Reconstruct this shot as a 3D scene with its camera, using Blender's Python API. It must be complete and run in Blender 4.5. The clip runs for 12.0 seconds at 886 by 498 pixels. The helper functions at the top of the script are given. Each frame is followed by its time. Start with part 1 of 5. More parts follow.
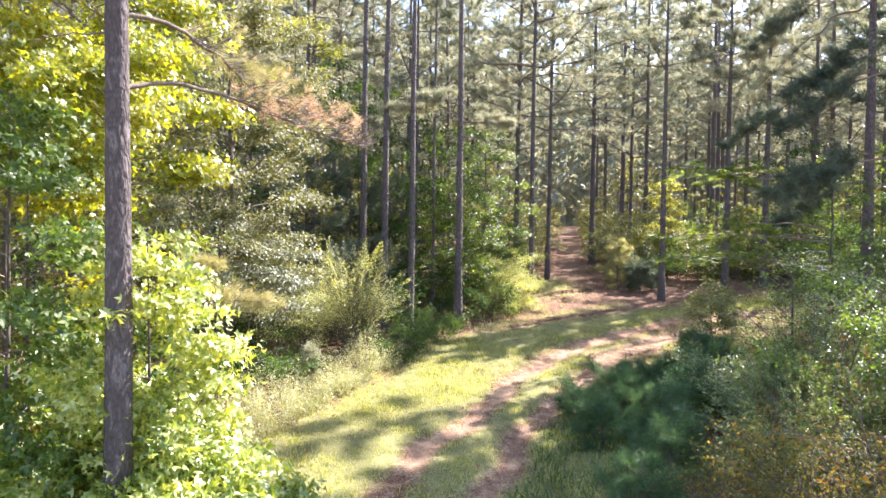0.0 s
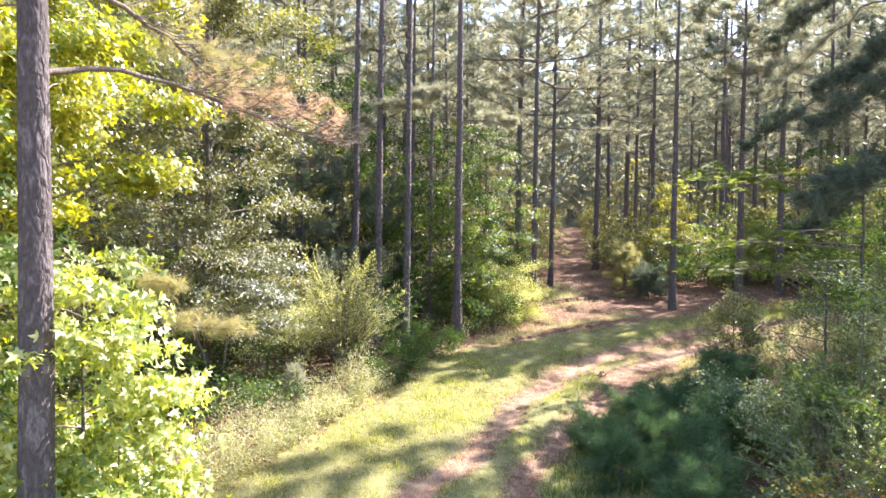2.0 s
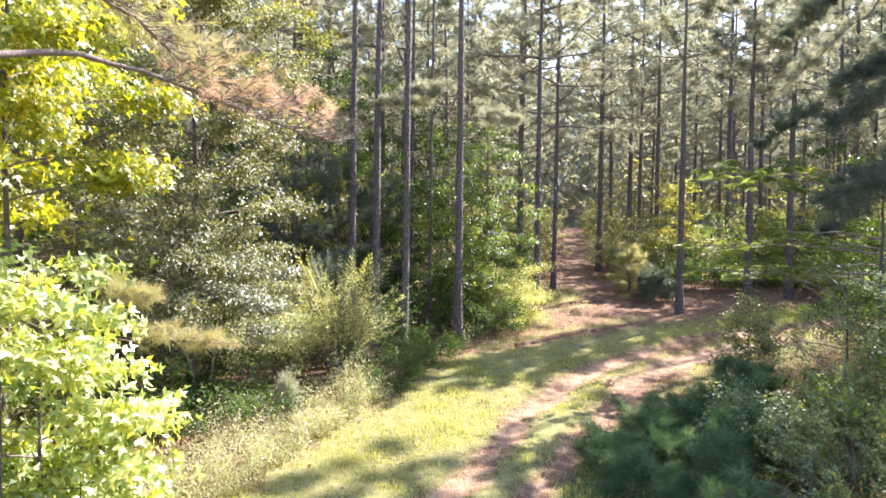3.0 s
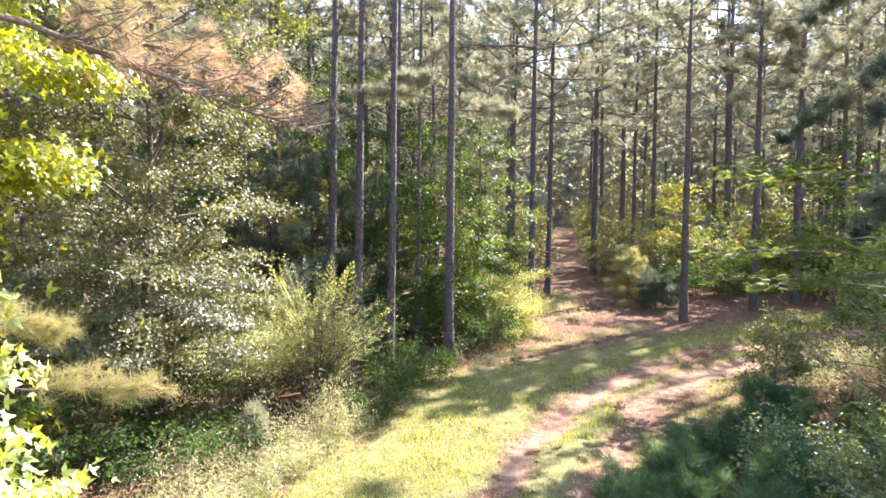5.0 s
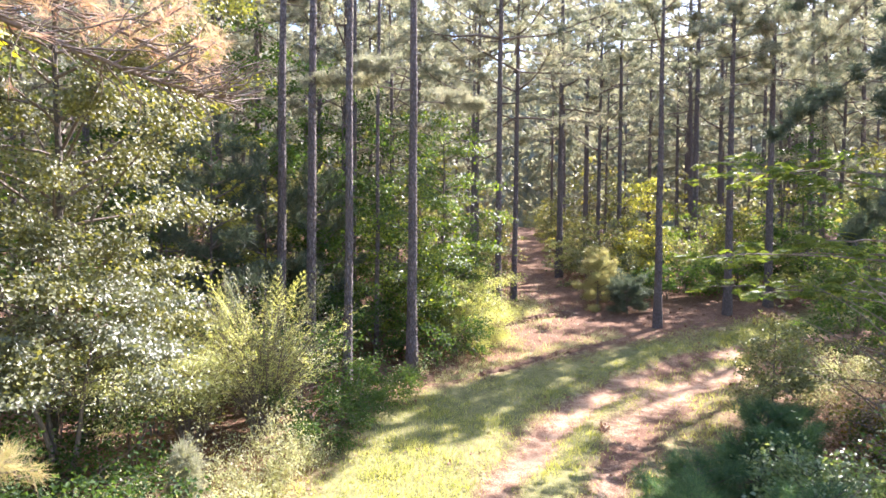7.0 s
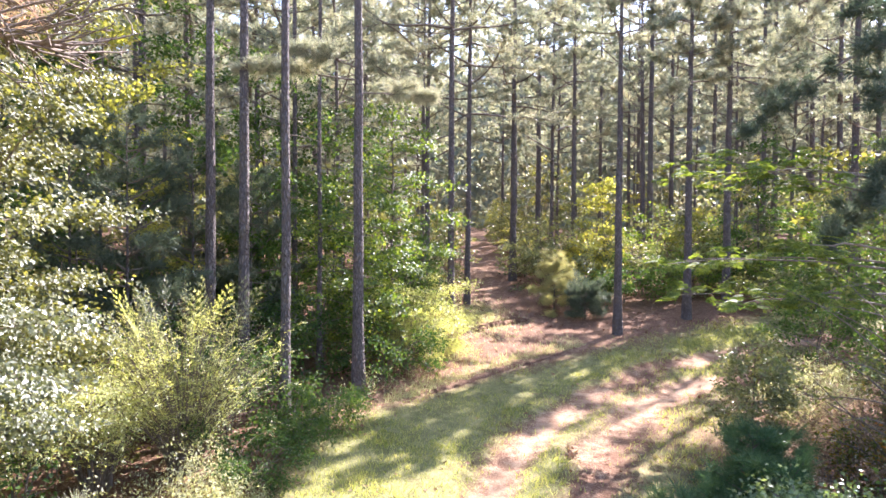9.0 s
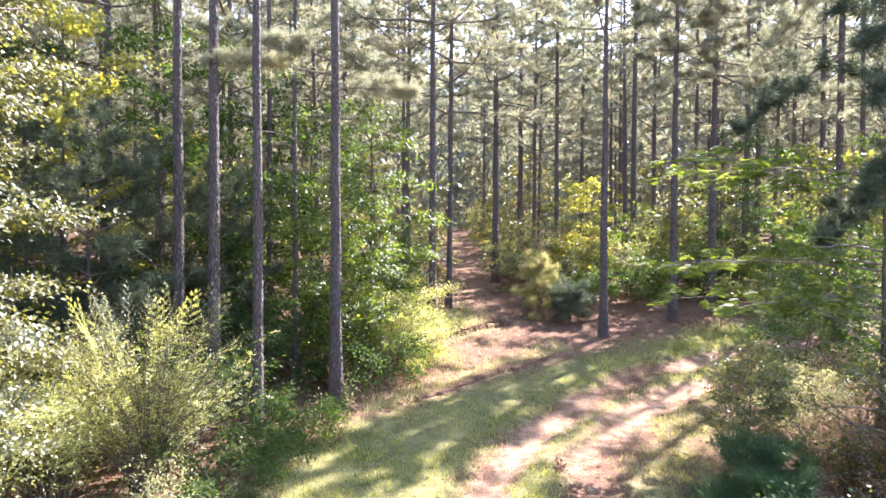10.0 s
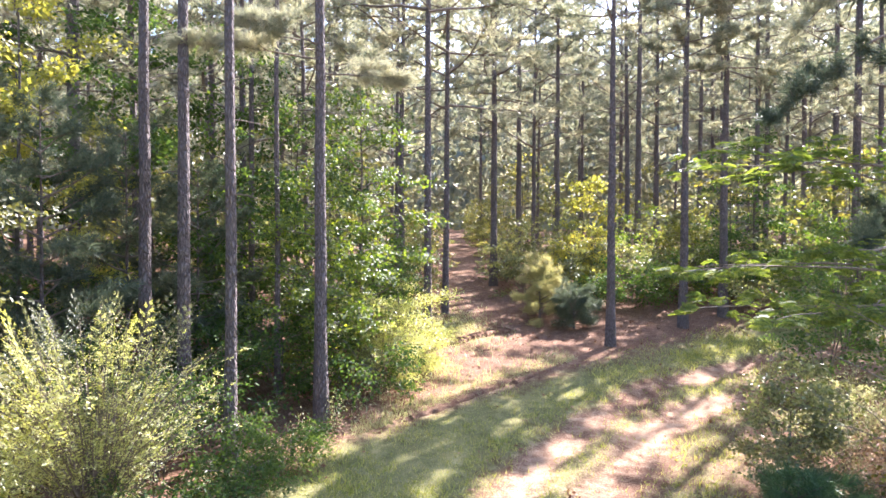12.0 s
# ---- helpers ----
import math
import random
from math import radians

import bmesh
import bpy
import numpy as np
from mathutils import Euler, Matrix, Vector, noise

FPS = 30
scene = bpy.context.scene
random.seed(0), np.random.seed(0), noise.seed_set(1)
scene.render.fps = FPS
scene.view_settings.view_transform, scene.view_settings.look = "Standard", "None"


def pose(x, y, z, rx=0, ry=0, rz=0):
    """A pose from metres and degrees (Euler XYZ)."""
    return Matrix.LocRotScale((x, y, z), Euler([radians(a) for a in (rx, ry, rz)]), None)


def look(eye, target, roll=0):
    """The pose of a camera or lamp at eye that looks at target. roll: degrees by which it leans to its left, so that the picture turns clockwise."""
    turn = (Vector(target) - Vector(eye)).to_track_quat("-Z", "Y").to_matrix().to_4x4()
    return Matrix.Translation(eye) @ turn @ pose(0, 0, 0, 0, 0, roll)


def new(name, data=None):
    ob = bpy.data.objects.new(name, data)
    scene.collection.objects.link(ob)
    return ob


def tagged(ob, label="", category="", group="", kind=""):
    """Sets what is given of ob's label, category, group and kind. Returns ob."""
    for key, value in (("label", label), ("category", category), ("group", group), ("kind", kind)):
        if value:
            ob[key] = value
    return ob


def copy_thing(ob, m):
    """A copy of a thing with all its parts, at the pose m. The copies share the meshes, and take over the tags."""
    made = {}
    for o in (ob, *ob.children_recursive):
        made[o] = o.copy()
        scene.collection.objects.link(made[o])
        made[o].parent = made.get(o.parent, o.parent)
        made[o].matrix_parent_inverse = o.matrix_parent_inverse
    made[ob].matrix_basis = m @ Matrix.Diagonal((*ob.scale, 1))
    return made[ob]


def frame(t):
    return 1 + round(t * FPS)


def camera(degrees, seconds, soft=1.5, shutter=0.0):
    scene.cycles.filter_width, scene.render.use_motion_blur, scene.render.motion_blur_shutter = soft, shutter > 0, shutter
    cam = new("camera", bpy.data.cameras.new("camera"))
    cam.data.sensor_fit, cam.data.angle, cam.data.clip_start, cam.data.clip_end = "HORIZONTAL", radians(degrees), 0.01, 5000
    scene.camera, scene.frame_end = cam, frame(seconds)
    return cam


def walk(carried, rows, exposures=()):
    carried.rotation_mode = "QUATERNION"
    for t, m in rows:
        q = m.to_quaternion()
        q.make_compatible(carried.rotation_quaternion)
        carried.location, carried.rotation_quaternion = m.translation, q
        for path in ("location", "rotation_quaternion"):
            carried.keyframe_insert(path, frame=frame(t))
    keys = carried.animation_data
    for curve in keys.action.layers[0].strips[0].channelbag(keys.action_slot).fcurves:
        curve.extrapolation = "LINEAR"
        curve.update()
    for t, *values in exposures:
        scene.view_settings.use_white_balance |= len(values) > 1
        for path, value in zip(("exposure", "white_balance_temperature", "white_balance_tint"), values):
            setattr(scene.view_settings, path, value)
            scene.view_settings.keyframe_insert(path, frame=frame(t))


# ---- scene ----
cam = camera(67.9, 12.0, soft=1.58)
METRES, EYE, TILT, LEAN, TURN = 10.0, 4.16, 0.0, 0.0, 0.0
ROWS = [
    (0.0, 0.0, 0.0, 0.0, 0.02, -1.26, -0.82),
    (0.5, 0.001, 0.0378, 0.008, -0.11, -1.27, -0.81),
    (1.0, 0.0017, 0.0834, 0.0149, -0.17, -1.27, -0.81),
    (1.5, 0.002, 0.1211, 0.0189, -0.13, -1.27, -0.81),
    (2.0, 0.0016, 0.1624, 0.022, -0.11, -1.27, -0.81),
    (2.5, 0.0011, 0.2042, 0.0244, -0.09, -1.26, -0.83),
    (3.0, 0.0004, 0.2459, 0.0275, -0.13, -1.27, -0.83),
    (5.0, -0.0179, 0.4399, 0.0428, -1.58, -1.35, -0.83),
    (5.5, -0.0237, 0.4859, 0.0455, -2.34, -1.34, -0.77),
    (6.0, -0.0278, 0.5328, 0.0486, -3.42, -1.34, -0.7),
    (6.5, -0.029, 0.5763, 0.0512, -4.4, -1.34, -0.61),
    (7.0, -0.0273, 0.618, 0.053, -5.34, -1.33, -0.55),
    (9.0, -0.0132, 0.7751, 0.0632, -9.79, -1.3, -0.33),
    (9.5, -0.0092, 0.8088, 0.0642, -10.59, -1.29, -0.27),
    (10.0, -0.003, 0.8448, 0.0659, -11.47, -1.27, -0.2),
    (10.5, 0.0034, 0.8812, 0.0675, -11.97, -1.25, -0.16),
    (11.0, 0.0113, 0.9173, 0.0683, -12.05, -1.22, -0.15),
    (11.5, 0.0179, 0.9511, 0.0679, -11.96, -1.21, -0.16),
    (12.0, 0.0249, 0.9911, 0.0673, -11.87, -1.18, -0.17),
]
walk(cam, [(t, pose(0, 0, EYE, TILT, LEAN, TURN) @ pose(METRES * x, METRES * y, METRES * z, 90 + pitch, roll, yaw)) for t, x, y, z, yaw, pitch, roll in ROWS],
     exposures=[(0.0, 2.02, 6100, 19), (5.0, 2.04, 6100, 21), (9.0, 2.24, 5950, 23), (12.0, 2.34, 5960, 23)])

# ---- light: autumn sun from ahead and to the right, clear sky ----
SUN_ELEVATION, SUN_AZIMUTH = 42.0, 38.0          # azimuth counted from +x towards +y
world = bpy.data.worlds.new("world")
scene.world = world
world.use_nodes = True
wn = world.node_tree.nodes
wn.clear()
sky = wn.new("ShaderNodeTexSky")
sky.sky_type, sky.sun_disc = "NISHITA", False
sky.sun_elevation, sky.sun_rotation = radians(SUN_ELEVATION), radians(90 - SUN_AZIMUTH)
sky.dust_density = 1.0
back = wn.new("ShaderNodeBackground")
back.inputs[1].default_value = 0.125
wout = wn.new("ShaderNodeOutputWorld")
world.node_tree.links.new(sky.outputs[0], back.inputs[0])
world.node_tree.links.new(back.outputs[0], wout.inputs[0])
sun_data = bpy.data.lights.new("sun", "SUN")
sun_data.energy, sun_data.angle, sun_data.color = 5.0, radians(0.53), (1.0, 0.94, 0.85)
sun = new("sun", sun_data)
sa, se = radians(SUN_AZIMUTH), radians(SUN_ELEVATION)
SUN_DIR = Vector((math.cos(se) * math.cos(sa), math.cos(se) * math.sin(sa), math.sin(se)))
sun.matrix_basis = look(SUN_DIR * 60, (0, 0, 0))


# ---- materials ----
def nodes_of(name):
    m = bpy.data.materials.new(name)
    m.use_nodes = True
    t = m.node_tree
    t.nodes.clear()
    return m, t


def node(t, kind, data_type="", blend_type="", operation="", use_clamp=False, feature="", attribute_name=""):
    n = t.nodes.new("ShaderNode" + kind)
    if data_type:
        n.data_type = data_type
    if blend_type:
        n.blend_type = blend_type
    if operation:
        n.operation, n.use_clamp = operation, use_clamp
    if feature:
        n.feature = feature
    if attribute_name:
        n.attribute_name = attribute_name
    return n


def ramp_of(t, fac, stops):
    r = node(t, "ValToRGB")
    el = r.color_ramp.elements
    while len(el) < len(stops):
        el.new(0.5)
    for e, (p, c) in zip(el, stops):
        e.position, e.color = p, (*c, 1)
    t.links.new(fac, r.inputs[0])
    return r.outputs[0]


def mix_rgb(t, fac, a, b, blend="MIX"):
    n = node(t, "Mix", data_type="RGBA", blend_type=blend)
    for sock, v in ((n.inputs[0], fac), (n.inputs[6], a), (n.inputs[7], b)):
        if hasattr(v, "is_linked"):
            t.links.new(v, sock)
        elif isinstance(v, tuple):
            sock.default_value = (*v, 1)
        else:
            sock.default_value = v
    return n.outputs[2]


def math_of(t, op, a, b=0.0, clamp=False):
    n = node(t, "Math", operation=op, use_clamp=clamp)
    for sock, v in zip(n.inputs, (a, b)):
        if hasattr(v, "is_linked"):
            t.links.new(v, sock)
        else:
            sock.default_value = v
    return n.outputs[0]


def leaf_material(name, stops, rough=0.42, through_light=0.45, tint=(1.15, 1.1, 0.55), gloss=0.5, wax=0.0):
    """Leaves: a colour of its own for each, patches over the crown, gloss, and light through the blade."""
    m, t = nodes_of(name)
    geo = node(t, "NewGeometry")
    pos = node(t, "TexCoord")
    n1 = node(t, "TexNoise")
    n1.inputs["Scale"].default_value = 0.9
    t.links.new(pos.outputs["Object"], n1.inputs["Vector"])
    info = node(t, "ObjectInfo")
    f = math_of(t, "MULTIPLY", geo.outputs["Random Per Island"], 0.55)
    f = math_of(t, "ADD", f, math_of(t, "MULTIPLY", n1.outputs[0], 0.55))
    f = math_of(t, "ADD", f, math_of(t, "MULTIPLY", info.outputs["Random"], 0.22))
    f = math_of(t, "SUBTRACT", f, 0.16, True)
    col = ramp_of(t, f, stops)
    p = node(t, "BsdfPrincipled")
    p.inputs["Roughness"].default_value = rough
    p.inputs["Specular IOR Level"].default_value = gloss
    p.inputs["Coat Weight"].default_value, p.inputs["Coat Roughness"].default_value = wax, rough * 0.85
    t.links.new(col, p.inputs["Base Color"])
    tr = node(t, "BsdfTranslucent")
    tcol = mix_rgb(t, 1.0, col, tint, "MULTIPLY")
    bright = mix_rgb(t, 1.0, tcol, (1.6, 1.6, 1.6), "MULTIPLY")
    t.links.new(bright, tr.inputs[0])
    mix = node(t, "MixShader")
    mix.inputs[0].default_value = through_light
    t.links.new(p.outputs[0], mix.inputs[1])
    t.links.new(tr.outputs[0], mix.inputs[2])
    out = node(t, "OutputMaterial")
    t.links.new(mix.outputs[0], out.inputs[0])
    return m


def bark_material(name, dark, mid, light, scale=9.0, stretch=0.22, bump=0.6, warp=0.08, cracks=0.3, rough=0.85, gloss=0.5):
    m, t = nodes_of(name)
    pos = node(t, "TexCoord")
    mp = node(t, "Mapping")
    mp.inputs["Scale"].default_value = (1, 1, stretch)
    t.links.new(pos.outputs["Object"], mp.inputs[0])
    nz = node(t, "TexNoise")
    nz.inputs["Scale"].default_value, nz.inputs["Detail"].default_value = 6.0, 5
    t.links.new(mp.outputs[0], nz.inputs["Vector"])
    warped = mix_rgb(t, warp, mp.outputs[0], nz.outputs[1])
    vo = node(t, "TexVoronoi", feature="DISTANCE_TO_EDGE")
    vo.inputs["Scale"].default_value = scale
    t.links.new(warped, vo.inputs["Vector"])
    n2 = node(t, "TexNoise")
    n2.inputs["Scale"].default_value, n2.inputs["Detail"].default_value = 45.0, 6
    t.links.new(mp.outputs[0], n2.inputs["Vector"])
    n3 = node(t, "TexNoise")
    n3.inputs["Scale"].default_value = 0.8
    t.links.new(pos.outputs["Object"], n3.inputs["Vector"])
    plate = math_of(t, "MULTIPLY", vo.outputs[0], 3.2, True)
    f = math_of(t, "ADD", math_of(t, "MULTIPLY", plate, cracks), math_of(t, "MULTIPLY", n2.outputs[0], 0.65))
    f = math_of(t, "ADD", f, math_of(t, "MULTIPLY", n3.outputs[0], 0.3))
    f = math_of(t, "SUBTRACT", f, 0.15, True)
    col = ramp_of(t, f, [(0.0, dark), (0.5, mid), (1.0, light)])
    p = node(t, "BsdfPrincipled")
    p.inputs["Roughness"].default_value, p.inputs["Specular IOR Level"].default_value = rough, gloss
    t.links.new(col, p.inputs["Base Color"])
    h = math_of(t, "ADD", plate, math_of(t, "MULTIPLY", n2.outputs[0], 0.5))
    b = node(t, "Bump")
    b.inputs["Strength"].default_value, b.inputs["Distance"].default_value = bump, 0.04
    t.links.new(h, b.inputs["Height"])
    t.links.new(b.outputs[0], p.inputs["Normal"])
    out = node(t, "OutputMaterial")
    t.links.new(p.outputs[0], out.inputs[0])
    return m


def ground_material():
    """Pine straw and leaf litter, grass and sandy wheel tracks, blended by where each lies on the ground."""
    m, t = nodes_of("ground_earth")
    pos = node(t, "TexCoord")

    def tex(scale, detail=6, rough=0.6):
        n = node(t, "TexNoise")
        n.inputs["Scale"].default_value, n.inputs["Detail"].default_value, n.inputs["Roughness"].default_value = scale, detail, rough
        t.links.new(pos.outputs["Object"], n.inputs["Vector"])
        return n.outputs[0]

    fine, mid, coarse = tex(28.0), tex(4.0), tex(0.55, 3)
    straw = ramp_of(t, math_of(t, "ADD", math_of(t, "MULTIPLY", fine, 0.75), math_of(t, "MULTIPLY", mid, 0.3)),
                    [(0.25, (0.06, 0.029, 0.019)), (0.5, (0.2, 0.107, 0.067)), (0.68, (0.4, 0.265, 0.17)), (0.8, (0.58, 0.46, 0.32))])
    sand = ramp_of(t, math_of(t, "ADD", math_of(t, "MULTIPLY", fine, 0.5), math_of(t, "MULTIPLY", mid, 0.5)),
                   [(0.3, (0.24, 0.12, 0.075)), (0.5, (0.42, 0.26, 0.165)), (0.7, (0.62, 0.46, 0.32))])
    grass = ramp_of(t, math_of(t, "ADD", math_of(t, "MULTIPLY", fine, 0.6), math_of(t, "MULTIPLY", mid, 0.45)),
                    [(0.3, (0.085, 0.085, 0.035)), (0.5, (0.225, 0.22, 0.085)), (0.72, (0.43, 0.37, 0.19))])

    def mask(name, sharp):
        a = node(t, "Attribute", attribute_name=name)
        w = math_of(t, "ADD", a.outputs["Fac"], math_of(t, "MULTIPLY", math_of(t, "SUBTRACT", mid, 0.5), 0.9))
        w = math_of(t, "ADD", w, math_of(t, "MULTIPLY", math_of(t, "SUBTRACT", fine, 0.5), 0.7))
        return math_of(t, "MULTIPLY", math_of(t, "SUBTRACT", w, 0.5 - 0.5 / sharp), sharp, True)

    col = mix_rgb(t, mask("grass", 2.2), straw, grass)
    col = mix_rgb(t, mask("sand", 2.5), col, sand)
    col = mix_rgb(t, 0.35, col, ramp_of(t, coarse, [(0.35, (0.55, 0.55, 0.55)), (0.65, (1.0, 1.0, 1.0))]), "MULTIPLY")
    p = node(t, "BsdfPrincipled")
    p.inputs["Roughness"].default_value = 0.95
    p.inputs["Specular IOR Level"].default_value = 0.15
    t.links.new(col, p.inputs["Base Color"])
    b = node(t, "Bump")
    b.inputs["Strength"].default_value, b.inputs["Distance"].default_value = 0.7, 0.03
    t.links.new(math_of(t, "ADD", fine, mid), b.inputs["Height"])
    t.links.new(b.outputs[0], p.inputs["Normal"])
    out = node(t, "OutputMaterial")
    t.links.new(p.outputs[0], out.inputs[0])
    return m


def woods_material():
    """Woods on a far rise, too far to tell one tree from the next, with haze put into the pale colour."""
    m, t = nodes_of("hazed_woods_green")
    pos = node(t, "TexCoord")
    a, b = node(t, "TexNoise"), node(t, "TexNoise")
    a.inputs["Scale"].default_value, a.inputs["Detail"].default_value = 0.9, 8
    b.inputs["Scale"].default_value = 0.12
    t.links.new(pos.outputs["Object"], a.inputs["Vector"])
    t.links.new(pos.outputs["Object"], b.inputs["Vector"])
    f = math_of(t, "ADD", math_of(t, "MULTIPLY", a.outputs[0], 0.7), math_of(t, "MULTIPLY", b.outputs[0], 0.3))
    p = node(t, "BsdfPrincipled")
    p.inputs["Roughness"].default_value = 0.9
    t.links.new(ramp_of(t, f, [(0.3, (0.11, 0.13, 0.09)), (0.5, (0.25, 0.26, 0.18)), (0.7, (0.4, 0.39, 0.28))]), p.inputs["Base Color"])
    out = node(t, "OutputMaterial")
    t.links.new(p.outputs[0], out.inputs[0])
    return m


GROUND = ground_material()
WOODS = woods_material()
BARK_PINE = bark_material("pine_bark", (0.045, 0.035, 0.033), (0.17, 0.138, 0.13), (0.37, 0.315, 0.3), 21.0, 0.33, 1.0)
BARK_NEAR = bark_material("near_pine_bark", (0.022, 0.018, 0.016), (0.125, 0.102, 0.096), (0.38, 0.335, 0.325), 10.0, 0.4, 0.6, 0.32, 0.25, 0.9, 0.3)
BARK_GREY = bark_material("grey_bark", (0.04, 0.033, 0.027), (0.115, 0.094, 0.075), (0.24, 0.2, 0.165), 20.0, 0.3, 0.35)
TWIG = bark_material("twig_bark", (0.08, 0.06, 0.045), (0.2, 0.155, 0.12), (0.36, 0.3, 0.25), 30.0, 0.3, 0.2)
NEEDLES = leaf_material("pine_needles", [(0.0, (0.1, 0.133, 0.1)), (0.35, (0.235, 0.255, 0.186)), (0.7, (0.395, 0.385, 0.282)), (1.0, (0.54, 0.455, 0.342))], 0.5, 0.4, (1.05, 1.02, 0.79), 0.5)
# darker copy of the pine needles, with shade put into the colour
NEEDLES_SHADED = leaf_material("shade_toned_pine_needles", [(0.0, (0.045, 0.066, 0.05)), (0.5, (0.1, 0.13, 0.088)), (0.85, (0.19, 0.205, 0.13)), (1.0, (0.27, 0.2, 0.14))], 0.5, 0.3, (1.0, 1.03, 0.8), 0.3)
NEEDLES_DEAD = leaf_material("rust_needles", [(0.0, (0.4, 0.19, 0.13)), (0.35, (0.6, 0.37, 0.29)), (0.65, (0.56, 0.45, 0.27)), (1.0, (0.42, 0.43, 0.2))], 0.55, 0.35, (1.05, 0.95, 0.8), 0.25)
NEEDLES_GOLD = leaf_material("yellowing_needles", [(0.0, (0.24, 0.28, 0.12)), (0.5, (0.43, 0.4, 0.2)), (1.0, (0.52, 0.33, 0.24))], 0.5, 0.4, (1.05, 1.0, 0.7), 0.3)
LEAF_GUM = leaf_material("sweetgum_leaves", [(0.0, (0.055, 0.105, 0.012)), (0.35, (0.19, 0.25, 0.02)), (0.7, (0.41, 0.41, 0.027)), (1.0, (0.6, 0.5, 0.045))], 0.45, 0.54, (1.45, 1.22, 0.24), 1.0, 0.9)
LEAF_OAK = leaf_material("oak_leaves", [(0.0, (0.045, 0.055, 0.022)), (0.35, (0.125, 0.135, 0.052)), (0.7, (0.265, 0.265, 0.085)), (1.0, (0.5, 0.42, 0.12))], 0.5, 0.42, (1.25, 1.15, 0.48), 0.8, 0.3)
# understory leaves with the wood's shade put into a darker green
LEAF_SHADE = leaf_material("shade_toned_understory_leaves", [(0.0, (0.024, 0.05, 0.022)), (0.5, (0.066, 0.115, 0.04)), (0.85, (0.125, 0.18, 0.05)), (1.0, (0.22, 0.23, 0.055))], 0.55, 0.42, (1.2, 1.2, 0.45), 0.2)
# sapling leaves whose pale end paints in the white sheen of the sun
LEAF_SAPLING = leaf_material("sun_toned_sapling_leaves", [(0.0, (0.05, 0.11, 0.014)), (0.4, (0.2, 0.28, 0.032)), (0.7, (0.45, 0.48, 0.13)), (1.0, (0.68, 0.68, 0.42))], 0.5, 0.42, (1.32, 1.2, 0.33), 1.0, 1.0)
LEAF_GREEN = leaf_material("understory_leaves", [(0.0, (0.03, 0.07, 0.018)), (0.45, (0.085, 0.145, 0.032)), (0.8, (0.18, 0.25, 0.045)), (1.0, (0.36, 0.36, 0.08))], 0.45, 0.5, (1.25, 1.2, 0.4), 0.8)
LEAF_BRIGHT = leaf_material("bright_understory_leaves", [(0.0, (0.028, 0.056, 0.016)), (0.45, (0.085, 0.14, 0.026)), (0.8, (0.22, 0.28, 0.04)), (1.0, (0.45, 0.44, 0.08))], 0.5, 0.54, (1.45, 1.35, 0.38), 0.9, 0.45)
LEAF_YELLOW = leaf_material("yellowing_leaves", [(0.0, (0.08, 0.11, 0.035)), (0.5, (0.19, 0.21, 0.06)), (0.85, (0.33, 0.31, 0.1)), (1.0, (0.42, 0.32, 0.12))], 0.5, 0.45, (1.12, 1.05, 0.5), 0.35)
LEAF_BLUE = leaf_material("blue_green_blades", [(0.0, (0.08, 0.125, 0.045)), (0.5, (0.19, 0.25, 0.095)), (0.85, (0.38, 0.41, 0.2)), (1.0, (0.48, 0.4, 0.12))], 0.45, 0.42, (1.1, 1.12, 0.5), 1.0, 0.6)
NEEDLES_BLUE = leaf_material("blue_green_needles", [(0.0, (0.04, 0.085, 0.04)), (0.5, (0.09, 0.155, 0.07)), (0.85, (0.2, 0.27, 0.11)), (1.0, (0.34, 0.36, 0.16))], 0.45, 0.35, (1.0, 1.12, 0.7), 0.4)
LEAF_RUST = leaf_material("rusty_leaves", [(0.0, (0.036, 0.066, 0.022)), (0.36, (0.09, 0.125, 0.035)), (0.62, (0.23, 0.21, 0.04)), (0.8, (0.36, 0.18, 0.035)), (1.0, (0.3, 0.085, 0.03))], 0.5, 0.45, (1.25, 0.98, 0.4), 0.4)
LEAF_PALE = leaf_material("pale_privet_leaves", [(0.0, (0.12, 0.15, 0.05)), (0.45, (0.36, 0.385, 0.15)), (0.8, (0.62, 0.61, 0.36)), (1.0, (0.64, 0.53, 0.36))], 0.48, 0.5, (1.2, 1.14, 0.48), 1.0, 0.9)
LEAF_DUSK = leaf_material("dusky_understory_leaves", [(0.0, (0.065, 0.075, 0.04)), (0.45, (0.16, 0.18, 0.08)), (0.8, (0.3, 0.3, 0.14)), (1.0, (0.42, 0.32, 0.19))], 0.45, 0.44, (1.2, 1.15, 0.55), 0.9, 0.4)
LEAF_SILVER = leaf_material("glossy_silver_leaves", [(0.0, (0.05, 0.062, 0.03)), (0.4, (0.13, 0.145, 0.07)), (0.8, (0.27, 0.275, 0.15)), (1.0, (0.44, 0.42, 0.26))], 0.5, 0.34, (1.1, 1.08, 0.6), 1.0, 1.0)
LEAF_LEMON = leaf_material("lemon_leaves", [(0.0, (0.16, 0.19, 0.05)), (0.5, (0.36, 0.37, 0.1)), (1.0, (0.58, 0.5, 0.17))], 0.45, 0.5, (1.25, 1.15, 0.45), 0.7)
LEAF_MIMOSA = leaf_material("mimosa_leaflets", [(0.0, (0.05, 0.085, 0.03)), (0.5, (0.12, 0.17, 0.05)), (1.0, (0.27, 0.31, 0.1))], 0.55, 0.5, (1.25, 1.2, 0.35), 0.35)
GRASS = leaf_material("grass_blades", [(0.0, (0.11, 0.14, 0.045)), (0.35, (0.26, 0.295, 0.09)), (0.65, (0.45, 0.44, 0.16)), (1.0, (0.64, 0.57, 0.33))], 0.5, 0.42, (1.1, 1.05, 0.55), 0.3)
